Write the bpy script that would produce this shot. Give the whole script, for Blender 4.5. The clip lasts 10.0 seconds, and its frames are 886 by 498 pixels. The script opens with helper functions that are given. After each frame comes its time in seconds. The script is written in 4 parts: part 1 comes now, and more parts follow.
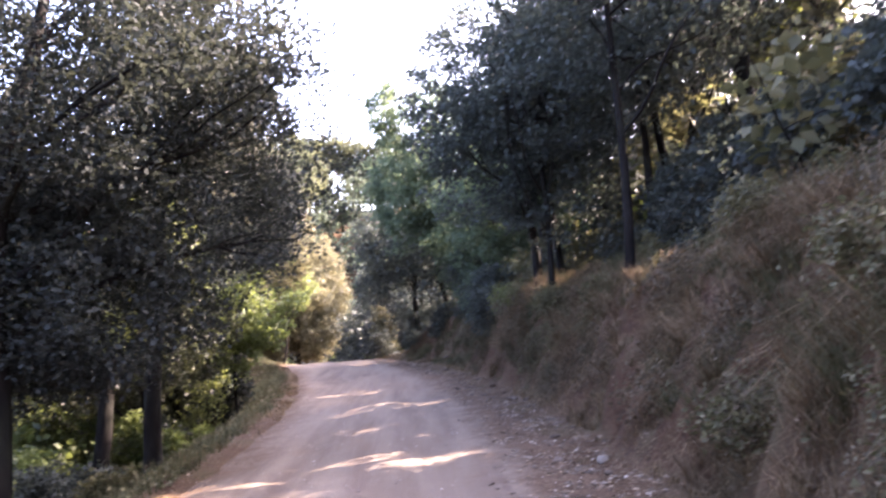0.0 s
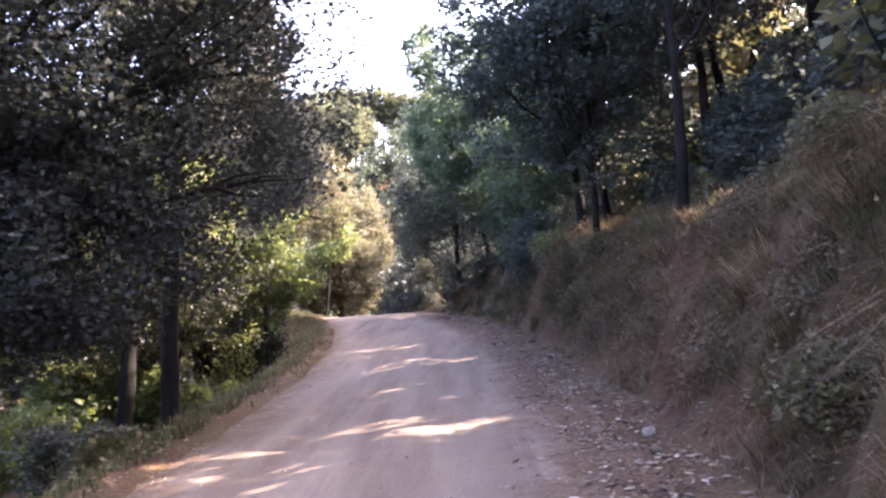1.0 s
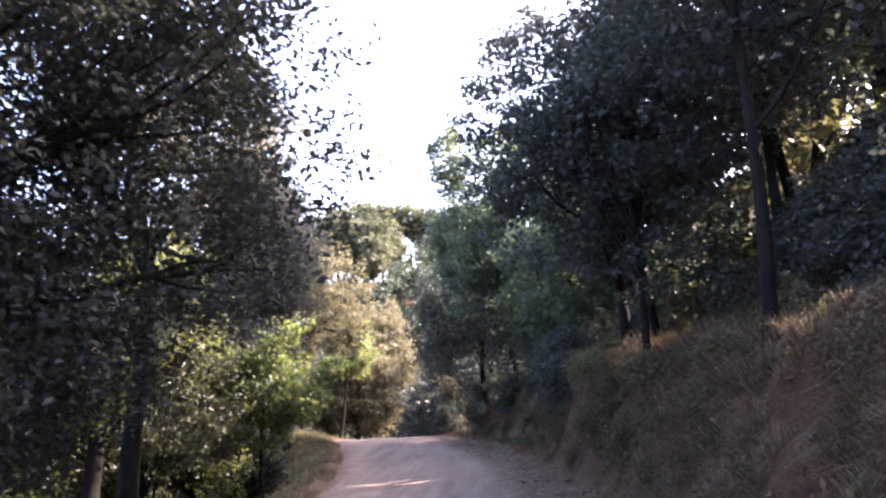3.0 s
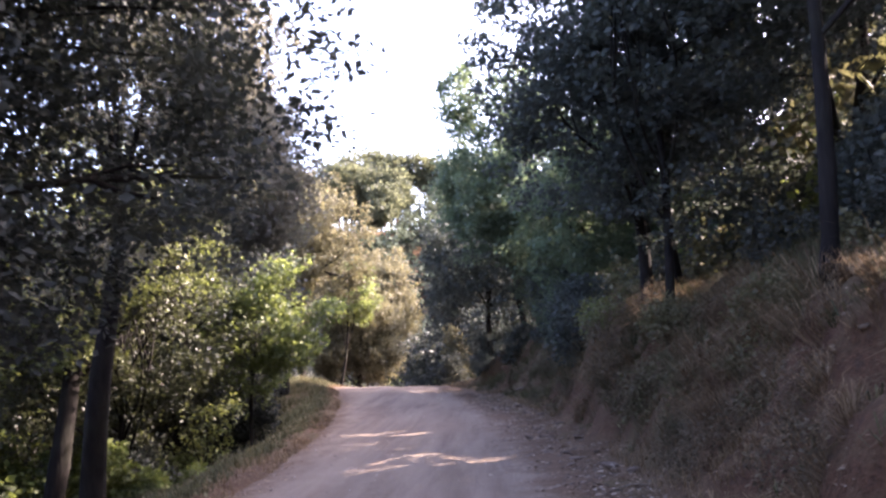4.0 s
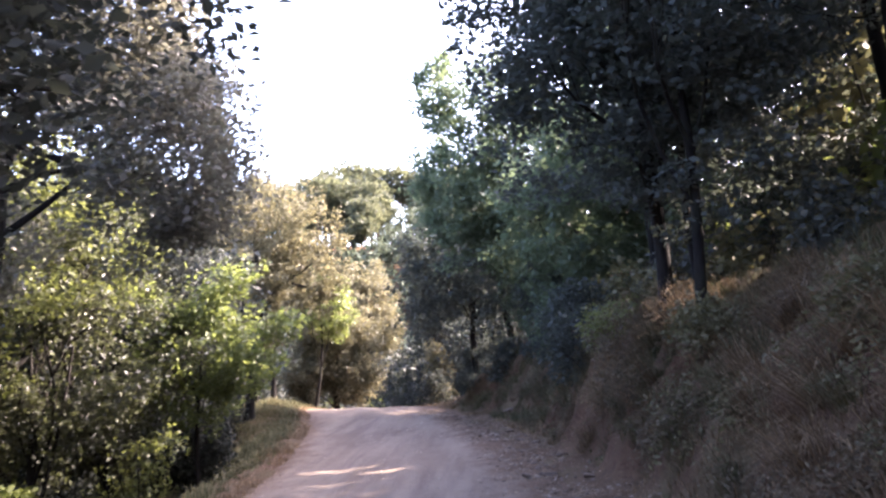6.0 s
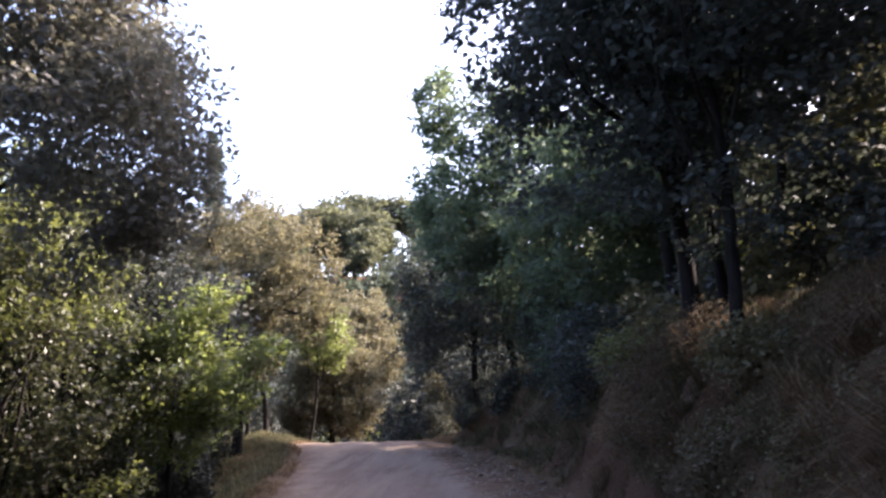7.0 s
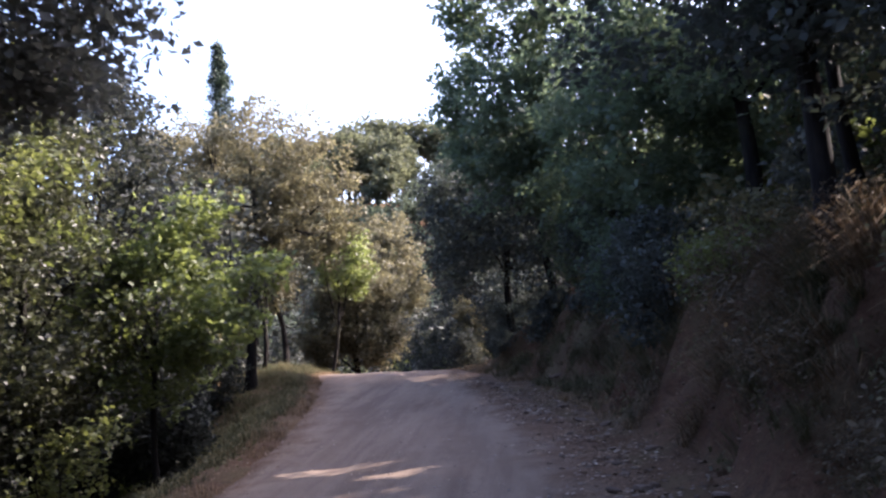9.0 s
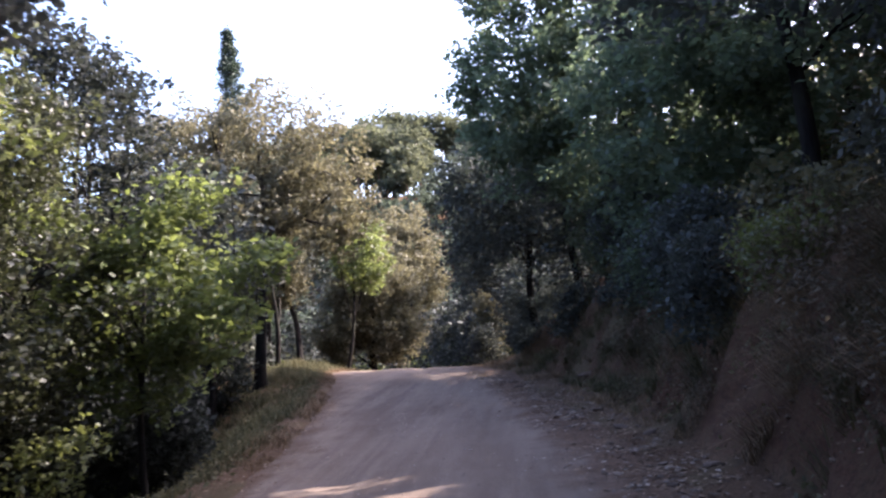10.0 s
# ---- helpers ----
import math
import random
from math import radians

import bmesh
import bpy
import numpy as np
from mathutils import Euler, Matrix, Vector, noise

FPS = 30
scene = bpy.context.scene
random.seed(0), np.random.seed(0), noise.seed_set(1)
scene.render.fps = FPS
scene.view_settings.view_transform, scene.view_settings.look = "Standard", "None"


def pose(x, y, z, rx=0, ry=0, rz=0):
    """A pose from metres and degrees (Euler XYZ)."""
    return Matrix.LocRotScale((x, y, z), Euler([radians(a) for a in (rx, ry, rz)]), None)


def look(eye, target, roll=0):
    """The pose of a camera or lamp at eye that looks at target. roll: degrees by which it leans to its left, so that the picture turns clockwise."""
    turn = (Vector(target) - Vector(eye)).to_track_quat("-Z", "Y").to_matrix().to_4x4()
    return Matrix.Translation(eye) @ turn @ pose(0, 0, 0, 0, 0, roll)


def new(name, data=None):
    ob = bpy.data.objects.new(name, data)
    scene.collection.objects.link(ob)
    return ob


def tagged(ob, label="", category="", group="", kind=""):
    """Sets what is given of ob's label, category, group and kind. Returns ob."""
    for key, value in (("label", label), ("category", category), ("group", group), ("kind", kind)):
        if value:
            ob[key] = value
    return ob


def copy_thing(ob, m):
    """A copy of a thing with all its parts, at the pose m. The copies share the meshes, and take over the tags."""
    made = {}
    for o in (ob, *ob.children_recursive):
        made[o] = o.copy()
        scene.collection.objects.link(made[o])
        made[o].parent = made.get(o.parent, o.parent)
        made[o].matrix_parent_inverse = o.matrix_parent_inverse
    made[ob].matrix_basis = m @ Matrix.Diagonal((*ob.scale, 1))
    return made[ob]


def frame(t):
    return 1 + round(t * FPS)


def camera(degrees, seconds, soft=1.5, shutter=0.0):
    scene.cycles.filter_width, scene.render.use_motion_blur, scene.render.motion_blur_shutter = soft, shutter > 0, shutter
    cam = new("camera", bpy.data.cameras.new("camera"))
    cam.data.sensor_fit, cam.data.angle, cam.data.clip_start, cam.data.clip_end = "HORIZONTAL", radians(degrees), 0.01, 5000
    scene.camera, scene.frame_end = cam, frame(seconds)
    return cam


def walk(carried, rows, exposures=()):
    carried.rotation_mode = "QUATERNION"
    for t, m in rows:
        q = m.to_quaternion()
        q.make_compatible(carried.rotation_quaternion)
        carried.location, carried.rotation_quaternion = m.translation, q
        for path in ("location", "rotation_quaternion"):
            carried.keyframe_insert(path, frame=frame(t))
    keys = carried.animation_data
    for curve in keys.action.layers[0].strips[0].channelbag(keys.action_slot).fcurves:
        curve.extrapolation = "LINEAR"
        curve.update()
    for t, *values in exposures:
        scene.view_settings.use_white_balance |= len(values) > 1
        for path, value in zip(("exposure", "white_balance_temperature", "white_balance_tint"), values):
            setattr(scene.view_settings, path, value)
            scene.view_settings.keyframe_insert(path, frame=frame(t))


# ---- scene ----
cam = camera(56.0, 10.0, soft=2.35, shutter=0.4)
PATH = [
    (0, (0.0, 0.0, 1.603), (0.095, 1.99, 1.775), -6.4),
    (0.5, (0.126, 0.667, 1.553), (0.109, 2.664, 1.655), -8.6),
    (1, (0.331, 1.328, 1.532), (0.297, 3.327, 1.605), -6.5),
    (1.5, (0.373, 1.925, 1.548), (0.333, 3.914, 1.755), -4.6),
    (2, (0.406, 2.536, 1.571), (0.357, 4.501, 1.939), -6.4),
    (2.2, (0.411, 2.799, 1.587), (0.33, 4.758, 1.982), -6.9),
    (3.3, (0.4, 4.247, 1.591), (0.322, 6.218, 1.922), -4.8),
    (3.5, (0.383, 4.536, 1.573), (0.289, 6.509, 1.884), -4.4),
    (4, (0.398, 5.204, 1.507), (0.296, 7.186, 1.755), -3.6),
    (4.5, (0.376, 5.972, 1.501), (0.305, 7.966, 1.637), -5.1),
    (5, (0.373, 6.619, 1.528), (0.311, 8.615, 1.633), -5.1),
    (5.5, (0.351, 7.227, 1.538), (0.246, 9.214, 1.734), -4.9),
    (5.7, (0.354, 7.459, 1.547), (0.274, 9.444, 1.776), -4.7),
    (6.8, (0.373, 8.954, 1.541), (0.333, 10.916, 1.925), -4.5),
    (7, (0.387, 9.221, 1.528), (0.329, 11.187, 1.887), -4.2),
    (7.5, (0.396, 9.878, 1.54), (0.245, 11.849, 1.845), -3.7),
    (8, (0.336, 10.572, 1.526), (0.142, 12.539, 1.831), -4.5),
    (8.5, (0.235, 11.236, 1.534), (0.044, 13.208, 1.808), -5.1),
    (9, (0.12, 12.012, 1.537), (-0.011, 13.998, 1.73), -5.3),
    (9.5, (0.05, 12.604, 1.571), (-0.149, 14.587, 1.738), -5.9),
    (10, (0.0, 13.371, 1.553), (-0.176, 15.355, 1.737), -5.5),
]
EXPOSURES = [(0, 4.12, 6150, 31), (0.5, 4.2, 6120, 31), (1, 4.0, 6100, 31), (1.5, 4.32, 6050, 31), (2.2, 4.2, 6030, 31), (3.4, 3.48, 6020, 31), (4, 3.6, 6020, 31), (4.5, 3.85, 6050, 29), (5, 4.25, 6050, 29), (5.7, 4.1, 6000, 29), (7, 2.9, 5950, 26), (8.5, 2.63, 5700, 26), (10, 2.78, 5600, 26)]
walk(cam, [(t, look(eye, target, roll)) for t, eye, target, roll in PATH], EXPOSURES)

# ---- sky and sun ----
SUN_AZ, SUN_EL = 68.0, 34.5          # degrees clockwise from +y, and above the horizon
world = bpy.data.worlds.new("world")
scene.world = world
world.use_nodes = True
wn = world.node_tree.nodes
sky = wn.new("ShaderNodeTexSky")
sky.sky_type, sky.sun_disc = "NISHITA", False
sky.sun_elevation, sky.sun_rotation = radians(SUN_EL), radians(SUN_AZ)
sky.air_density, sky.dust_density, sky.altitude = 1.0, 7.0, 200
wn["Background"].inputs["Strength"].default_value = 0.15
world.node_tree.links.new(sky.outputs["Color"], wn["Background"].inputs["Color"])
sun_data = bpy.data.lights.new("sun", "SUN")
sun_data.energy, sun_data.angle, sun_data.color = 3.9, radians(0.53), (1.0, 0.86, 0.66)
sun = new("sun", sun_data)
az, el = radians(SUN_AZ), radians(SUN_EL)
to_sun = Vector((math.sin(az) * math.cos(el), math.cos(az) * math.cos(el), math.sin(el)))
sun.matrix_basis = look(to_sun * 60, (0, 0, 0))


# ---- materials ----
def material(name):
    mat = bpy.data.materials.new(name)
    mat.use_nodes = True
    nt = mat.node_tree
    return mat, nt, nt.nodes["Principled BSDF"], nt.nodes["Material Output"]


def noise_node(nt, scale, detail=4.0, rough=0.55, stretch=None, coords="Object"):
    tc = nt.nodes.new("ShaderNodeTexCoord")
    n = nt.nodes.new("ShaderNodeTexNoise")
    n.inputs["Scale"].default_value, n.inputs["Detail"].default_value, n.inputs["Roughness"].default_value = scale, detail, rough
    src = tc.outputs[coords]
    if stretch:
        mp = nt.nodes.new("ShaderNodeMapping")
        mp.inputs["Scale"].default_value = stretch
        nt.links.new(src, mp.inputs["Vector"])
        src = mp.outputs["Vector"]
    nt.links.new(src, n.inputs["Vector"])
    return n.outputs["Fac"]


def ramp(nt, fac, stops):
    r = nt.nodes.new("ShaderNodeValToRGB")
    while len(r.color_ramp.elements) < len(stops):
        r.color_ramp.elements.new(0.5)
    for e, (p, c) in zip(r.color_ramp.elements, stops):
        e.position, e.color = p, (*c, 1)
    nt.links.new(fac, r.inputs["Fac"])
    return r.outputs["Color"]


def blend(nt, fac, a, b, mode="MIX"):
    m = nt.nodes.new("ShaderNodeMix")
    m.data_type, m.blend_type = "RGBA", mode
    for socket, value in ((m.inputs[0], fac), (m.inputs[6], a), (m.inputs[7], b)):
        if isinstance(value, (int, float)):
            socket.default_value = value
        elif isinstance(value, tuple):
            socket.default_value = (*value, 1)
        else:
            nt.links.new(value, socket)
    return m.outputs[2]


def bump(nt, bsdf, height, strength, distance):
    b = nt.nodes.new("ShaderNodeBump")
    b.inputs["Strength"].default_value, b.inputs["Distance"].default_value = strength, distance
    nt.links.new(height, b.inputs["Height"])
    nt.links.new(b.outputs["Normal"], bsdf.inputs["Normal"])


def leaf_material(name, dark, mid, light, inner_colour, passing=0.35, rough=0.5, sheen=0.35, turn=0.55, clump=0.6):
    """Leaves that differ one from another, and let some sun through."""
    mat, nt, bsdf, out = material(name)
    geo = nt.nodes.new("ShaderNodeNewGeometry")
    col = ramp(nt, geo.outputs["Random Per Island"], [(0.0, dark), (turn, mid), (1.0, light)])
    patch = noise_node(nt, 0.7, 2.0)
    col = blend(nt, ramp(nt, patch, [(0.35, (0, 0, 0)), (0.7, (1, 1, 1))]), col, blend(nt, clump, col, light))
    nt.links.new(col, bsdf.inputs["Base Color"])
    bsdf.inputs["Roughness"].default_value = rough
    bsdf.inputs["Specular IOR Level"].default_value = sheen
    tr = nt.nodes.new("ShaderNodeBsdfTranslucent")
    nt.links.new(blend(nt, 0.5, col, inner_colour), tr.inputs["Color"])
    mix = nt.nodes.new("ShaderNodeMixShader")
    mix.inputs[0].default_value = passing
    nt.links.new(bsdf.outputs[0], mix.inputs[1])
    nt.links.new(tr.outputs[0], mix.inputs[2])
    nt.links.new(mix.outputs[0], out.inputs["Surface"])
    return mat


def bark_material(name, dark, light):
    mat, nt, bsdf, out = material(name)
    ridges = noise_node(nt, 9.0, 6.0, 0.65, (1.0, 1.0, 0.22))
    moss = noise_node(nt, 1.3, 3.0)
    col = ramp(nt, ridges, [(0.32, dark), (0.7, light)])
    col = blend(nt, ramp(nt, moss, [(0.5, (0, 0, 0)), (0.75, (0.6, 0.6, 0.6))]), col, (0.03, 0.032, 0.02))
    nt.links.new(col, bsdf.inputs["Base Color"])
    bsdf.inputs["Roughness"].default_value = 0.9
    bsdf.inputs["Specular IOR Level"].default_value = 0.08
    bump(nt, bsdf, ridges, 0.9, 0.03)
    return mat


def road_material():
    """Pale packed dirt, browner and littered towards the edges (the attribute 'across' is the distance from the middle)."""
    mat, nt, bsdf, out = material("packed_dirt")
    broad = noise_node(nt, 0.45, 4.0, 0.6, (1.0, 0.35, 1.0))
    tracks = noise_node(nt, 2.2, 5.0, 0.6, (1.0, 0.09, 1.0))
    grit = noise_node(nt, 60.0, 5.0, 0.7)
    fleck = noise_node(nt, 14.0, 5.0, 0.75)
    col = ramp(nt, broad, [(0.3, (0.096, 0.069, 0.050)), (0.7, (0.144, 0.107, 0.079))])
    col = blend(nt, ramp(nt, tracks, [(0.4, (0, 0, 0)), (0.62, (0.9, 0.9, 0.9))]), col, (0.168, 0.129, 0.097))
    col = blend(nt, ramp(nt, noise_node(nt, 3.1, 4.0, 0.6, (1.0, 0.06, 1.0)), [(0.55, (0, 0, 0)), (0.7, (0.7, 0.7, 0.7))]), col, (0.100, 0.071, 0.056))
    at = nt.nodes.new("ShaderNodeAttribute")
    at.attribute_name = "across"
    wob = nt.nodes.new("ShaderNodeMath")
    wob.operation = "MULTIPLY_ADD"
    wob.inputs[1].default_value, wob.inputs[2].default_value = 1.8, -0.9
    nt.links.new(noise_node(nt, 1.6, 5.0, 0.7), wob.inputs[0])
    far = nt.nodes.new("ShaderNodeMath")
    far.operation = "ADD"
    nt.links.new(at.outputs["Fac"], far.inputs[0])
    nt.links.new(wob.outputs[0], far.inputs[1])
    edge = nt.nodes.new("ShaderNodeMapRange")
    edge.inputs["From Min"].default_value, edge.inputs["From Max"].default_value = 1.15, 1.7
    nt.links.new(far.outputs[0], edge.inputs["Value"])
    brown = ramp(nt, fleck, [(0.32, (0.045, 0.027, 0.016)), (0.55, (0.092, 0.057, 0.035)), (0.75, (0.18, 0.118, 0.075))])
    col = blend(nt, edge.outputs[0], col, brown)
    col = blend(nt, 0.6, col, ramp(nt, grit, [(0.3, (0.25, 0.25, 0.25)), (0.7, (0.9, 0.9, 0.9))]), "OVERLAY")
    nt.links.new(col, bsdf.inputs["Base Color"])
    bsdf.inputs["Roughness"].default_value = 0.95
    bsdf.inputs["Specular IOR Level"].default_value = 0.15
    height = blend(nt, 0.4, grit, tracks)
    bump(nt, bsdf, height, 0.5, 0.02)
    return mat


def ground_material():
    """Leaf litter on the level, red-brown earth where the bank is steep."""
    mat, nt, bsdf, out = material("forest_soil")
    broad = noise_node(nt, 0.8, 5.0, 0.6)
    bits = noise_node(nt, 22.0, 6.0, 0.7)
    litter = ramp(nt, bits, [(0.3, (0.04, 0.024, 0.015)), (0.55, (0.105, 0.063, 0.037)), (0.75, (0.20, 0.125, 0.078))])
    earth = ramp(nt, bits, [(0.3, (0.026, 0.014, 0.009)), (0.7, (0.112, 0.056, 0.033))])
    geo = nt.nodes.new("ShaderNodeNewGeometry")
    sep = nt.nodes.new("ShaderNodeSeparateXYZ")
    nt.links.new(geo.outputs["Normal"], sep.inputs[0])
    steep = ramp(nt, sep.outputs["Z"], [(0.6, (1, 1, 1)), (0.88, (0, 0, 0))])
    col = blend(nt, steep, litter, earth)
    tuft = noise_node(nt, 5.0, 5.0, 0.7)
    col = blend(nt, ramp(nt, tuft, [(0.42, (0, 0, 0)), (0.62, (0.7, 0.7, 0.7))]), col, (0.088, 0.057, 0.033))
    col = blend(nt, ramp(nt, tuft, [(0.3, (0.8, 0.8, 0.8)), (0.45, (0, 0, 0))]), col, (0.04, 0.028, 0.02))
    col = blend(nt, ramp(nt, broad, [(0.45, (0, 0, 0)), (0.7, (0.7, 0.7, 0.7))]), col, (0.085, 0.075, 0.038))
    nt.links.new(col, bsdf.inputs["Base Color"])
    bsdf.inputs["Roughness"].default_value = 0.97
    bsdf.inputs["Specular IOR Level"].default_value = 0.1
    bump(nt, bsdf, bits, 0.8, 0.05)
    return mat


def island_material(name, stops, rough=0.9, passing=0.0):
    """Many small pieces that differ one from another."""
    mat, nt, bsdf, out = material(name)
    geo = nt.nodes.new("ShaderNodeNewGeometry")
    col = ramp(nt, geo.outputs["Random Per Island"], stops)
    col = blend(nt, ramp(nt, noise_node(nt, 1.1, 3.0), [(0.35, (0, 0, 0)), (0.7, (0.55, 0.55, 0.55))]), col, stops[-1][1])
    nt.links.new(col, bsdf.inputs["Base Color"])
    bsdf.inputs["Roughness"].default_value = rough
    bsdf.inputs["Specular IOR Level"].default_value = 0.2
    if passing:
        tr = nt.nodes.new("ShaderNodeBsdfTranslucent")
        nt.links.new(col, tr.inputs["Color"])
        mix = nt.nodes.new("ShaderNodeMixShader")
        mix.inputs[0].default_value = passing
        nt.links.new(bsdf.outputs[0], mix.inputs[1])
        nt.links.new(tr.outputs[0], mix.inputs[2])
        nt.links.new(mix.outputs[0], out.inputs["Surface"])
    return mat


def stone_material(name, a, b):
    mat, nt, bsdf, out = material(name)
    n = noise_node(nt, 7.0, 6.0, 0.65)
    col = ramp(nt, n, [(0.3, a), (0.7, b)])
    info = nt.nodes.new("ShaderNodeObjectInfo")
    tone = ramp(nt, info.outputs["Random"], [(0.0, (0.4, 0.35, 0.31)), (0.85, (0.8, 0.76, 0.72)), (1.0, (1.25, 1.25, 1.25))])
    nt.links.new(blend(nt, 1.0, col, tone, "MULTIPLY"), bsdf.inputs["Base Color"])
    bsdf.inputs["Roughness"].default_value = 0.9
    bump(nt, bsdf, n, 0.6, 0.02)
    return mat


OAK = leaf_material("evergreen_oak_leaf", (0.024, 0.028, 0.026), (0.046, 0.051, 0.045), (0.088, 0.093, 0.077), (0.15, 0.16, 0.088), 0.22, 0.6, 0.15)
OAK_GREY = leaf_material("grey_oak_leaf", (0.034, 0.034, 0.030), (0.066, 0.065, 0.056), (0.130, 0.127, 0.112), (0.220, 0.215, 0.13), 0.40, 0.5, 0.25)
OAK_BLUE = leaf_material("dark_oak_leaf", (0.022, 0.026, 0.025), (0.042, 0.049, 0.045), (0.074, 0.083, 0.074), (0.09, 0.11, 0.064), 0.25, 0.65, 0.1)
# oak leaves darkened: the deep shade under the crowns is put into their colour
OAK_SHADED = leaf_material("shaded_oak_leaf", (0.014, 0.016, 0.016), (0.028, 0.031, 0.029), (0.050, 0.054, 0.049), (0.08, 0.09, 0.05), 0.2, 0.7, 0.05)
# mostly dark, a few leaves far paler: sun flecks put into the colour
GREEN = leaf_material("sun_flecked_green_leaf", (0.020, 0.028, 0.013), (0.050, 0.064, 0.025), (0.16, 0.185, 0.062), (0.32, 0.38, 0.08), 0.38, 0.5, 0.3, 0.72, 0.35)
DEEP = leaf_material("deep_green_leaf", (0.022, 0.034, 0.026), (0.046, 0.066, 0.046), (0.088, 0.112, 0.072), (0.220, 0.290, 0.130), 0.42, 0.6, 0.2)
OLIVE = leaf_material("olive_leaf", (0.033, 0.039, 0.018), (0.062, 0.070, 0.030), (0.120, 0.132, 0.050), (0.26, 0.29, 0.06), 0.40, 0.45, 0.35)
# olive leaves warmed towards gold: sunlight put into their colour
GOLD = leaf_material("sunlit_olive_leaf", (0.036, 0.036, 0.021), (0.078, 0.073, 0.043), (0.150, 0.138, 0.086), (0.205, 0.185, 0.080), 0.38, 0.6, 0.25)
# dark shade with sparse paler leaves, painted as flecks of sun
BRONZE = leaf_material("sun_flecked_bronze_leaf", (0.014, 0.015, 0.011), (0.030, 0.032, 0.020), (0.080, 0.086, 0.038), (0.16, 0.18, 0.06), 0.24, 0.45, 0.3, 0.78, 0.22)
PINE = leaf_material("pine_needle", (0.026, 0.034, 0.022), (0.046, 0.056, 0.034), (0.085, 0.094, 0.054), (0.17, 0.18, 0.09), 0.4, 0.6, 0.2)
HILL_LEAF = leaf_material("hill_oak_leaf", (0.028, 0.037, 0.027), (0.051, 0.065, 0.046), (0.085, 0.101, 0.071), (0.12, 0.145, 0.08), 0.3, 0.7, 0.1)
SPIRE = leaf_material("cypress_leaf", (0.018, 0.030, 0.022), (0.032, 0.050, 0.034), (0.05, 0.07, 0.045), (0.06, 0.09, 0.03), 0.15, 0.6)
SHRUB = leaf_material("shrub_leaf", (0.034, 0.034, 0.018), (0.078, 0.073, 0.037), (0.175, 0.155, 0.088), (0.165, 0.165, 0.055), 0.3, 0.6, 0.15)
WITHERED = leaf_material("withered_leaf", (0.026, 0.020, 0.013), (0.066, 0.051, 0.033), (0.14, 0.112, 0.072), (0.13, 0.105, 0.05), 0.2, 0.7, 0.1)
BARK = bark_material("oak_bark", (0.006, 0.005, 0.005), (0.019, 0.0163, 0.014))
PINE_BARK = bark_material("pine_bark", (0.06, 0.045, 0.035), (0.20, 0.15, 0.11))
ROAD = road_material()
SOIL = ground_material()
DRY = island_material("dry_grass", [(0.0, (0.046, 0.029, 0.016)), (0.6, (0.100, 0.066, 0.036)), (1.0, (0.27, 0.19, 0.105))], 0.85, 0.2)
LUSH = island_material("green_grass", [(0.0, (0.024, 0.029, 0.013)), (0.6, (0.050, 0.055, 0.024)), (1.0, (0.13, 0.11, 0.052))], 0.8, 0.3)
FALLEN = island_material("fallen_leaf", [(0.0, (0.038, 0.021, 0.012)), (0.6, (0.095, 0.053, 0.030)), (0.9, (0.17, 0.11, 0.068)), (1.0, (0.36, 0.27, 0.18))], 0.85)
PEBBLE = island_material("pebble", [(0.0, (0.050, 0.033, 0.021)), (0.85, (0.10, 0.068, 0.045)), (1.0, (0.20, 0.15, 0.105))], 0.9)
CHIP = island_material("bark_chip", [(0.0, (0.018, 0.012, 0.009)), (0.5, (0.055, 0.037, 0.026)), (0.8, (0.18, 0.135, 0.10)), (1.0, (0.40, 0.33, 0.265))], 0.9)
ROAD_PEBBLE = island_material("road_pebble", [(0.0, (0.11, 0.083, 0.068)), (0.5, (0.22, 0.175, 0.148)), (1.0, (0.36, 0.30, 0.26))], 0.9)
STONE = stone_material("schist", (0.085, 0.060, 0.044), (0.22, 0.165, 0.125))
STEM = bark_material("dead_stem", (0.035, 0.026, 0.018), (0.11, 0.085, 0.06))
TWIG = bark_material("dead_wood", (0.10, 0.078, 0.06), (0.25, 0.20, 0.155))


# ---- ground plan ----
def lattice(x, y, scale, seed):
    """Smooth value noise, 0 to 1, on arrays."""
    x, y = np.asarray(x, float) / scale, np.asarray(y, float) / scale
    i, j = np.floor(x), np.floor(y)
    fx, fy = x - i, y - j
    fx, fy = fx * fx * (3 - 2 * fx), fy * fy * (3 - 2 * fy)

    def value(a, b):
        h = np.sin(a * 127.1 + b * 311.7 + seed * 74.7) * 43758.5453
        return h - np.floor(h)
    return (value(i, j) * (1 - fx) + value(i + 1, j) * fx) * (1 - fy) + (value(i, j + 1) * (1 - fx) + value(i + 1, j + 1) * fx) * fy


def step(v):
    v = np.clip(v, 0, 1)
    return v * v * (3 - 2 * v)


def middle(y):
    """The road's middle: straight, bending to the left, then straight on past the crest."""
    y = np.asarray(y, float)
    far, past = np.clip(y - 12, 0, 29), np.clip(y - 41, 0, 40)
    return -0.6 - 0.0045 * far ** 2 - 0.261 * past * np.exp(-past / 3)


def road_level(x, y):
    u = x - middle(y)
    rise = 0.22 * step((y - 16) / 26)
    fall = np.where(y > 41, 0.008 * np.clip(y - 41, 0, 14) ** 2 + 0.2 * np.clip(y - 55, 0, 30), 0)
    bank = -0.05 * np.clip(u, -3, 3) * step((y - 24) / 16)
    return rise - fall + bank


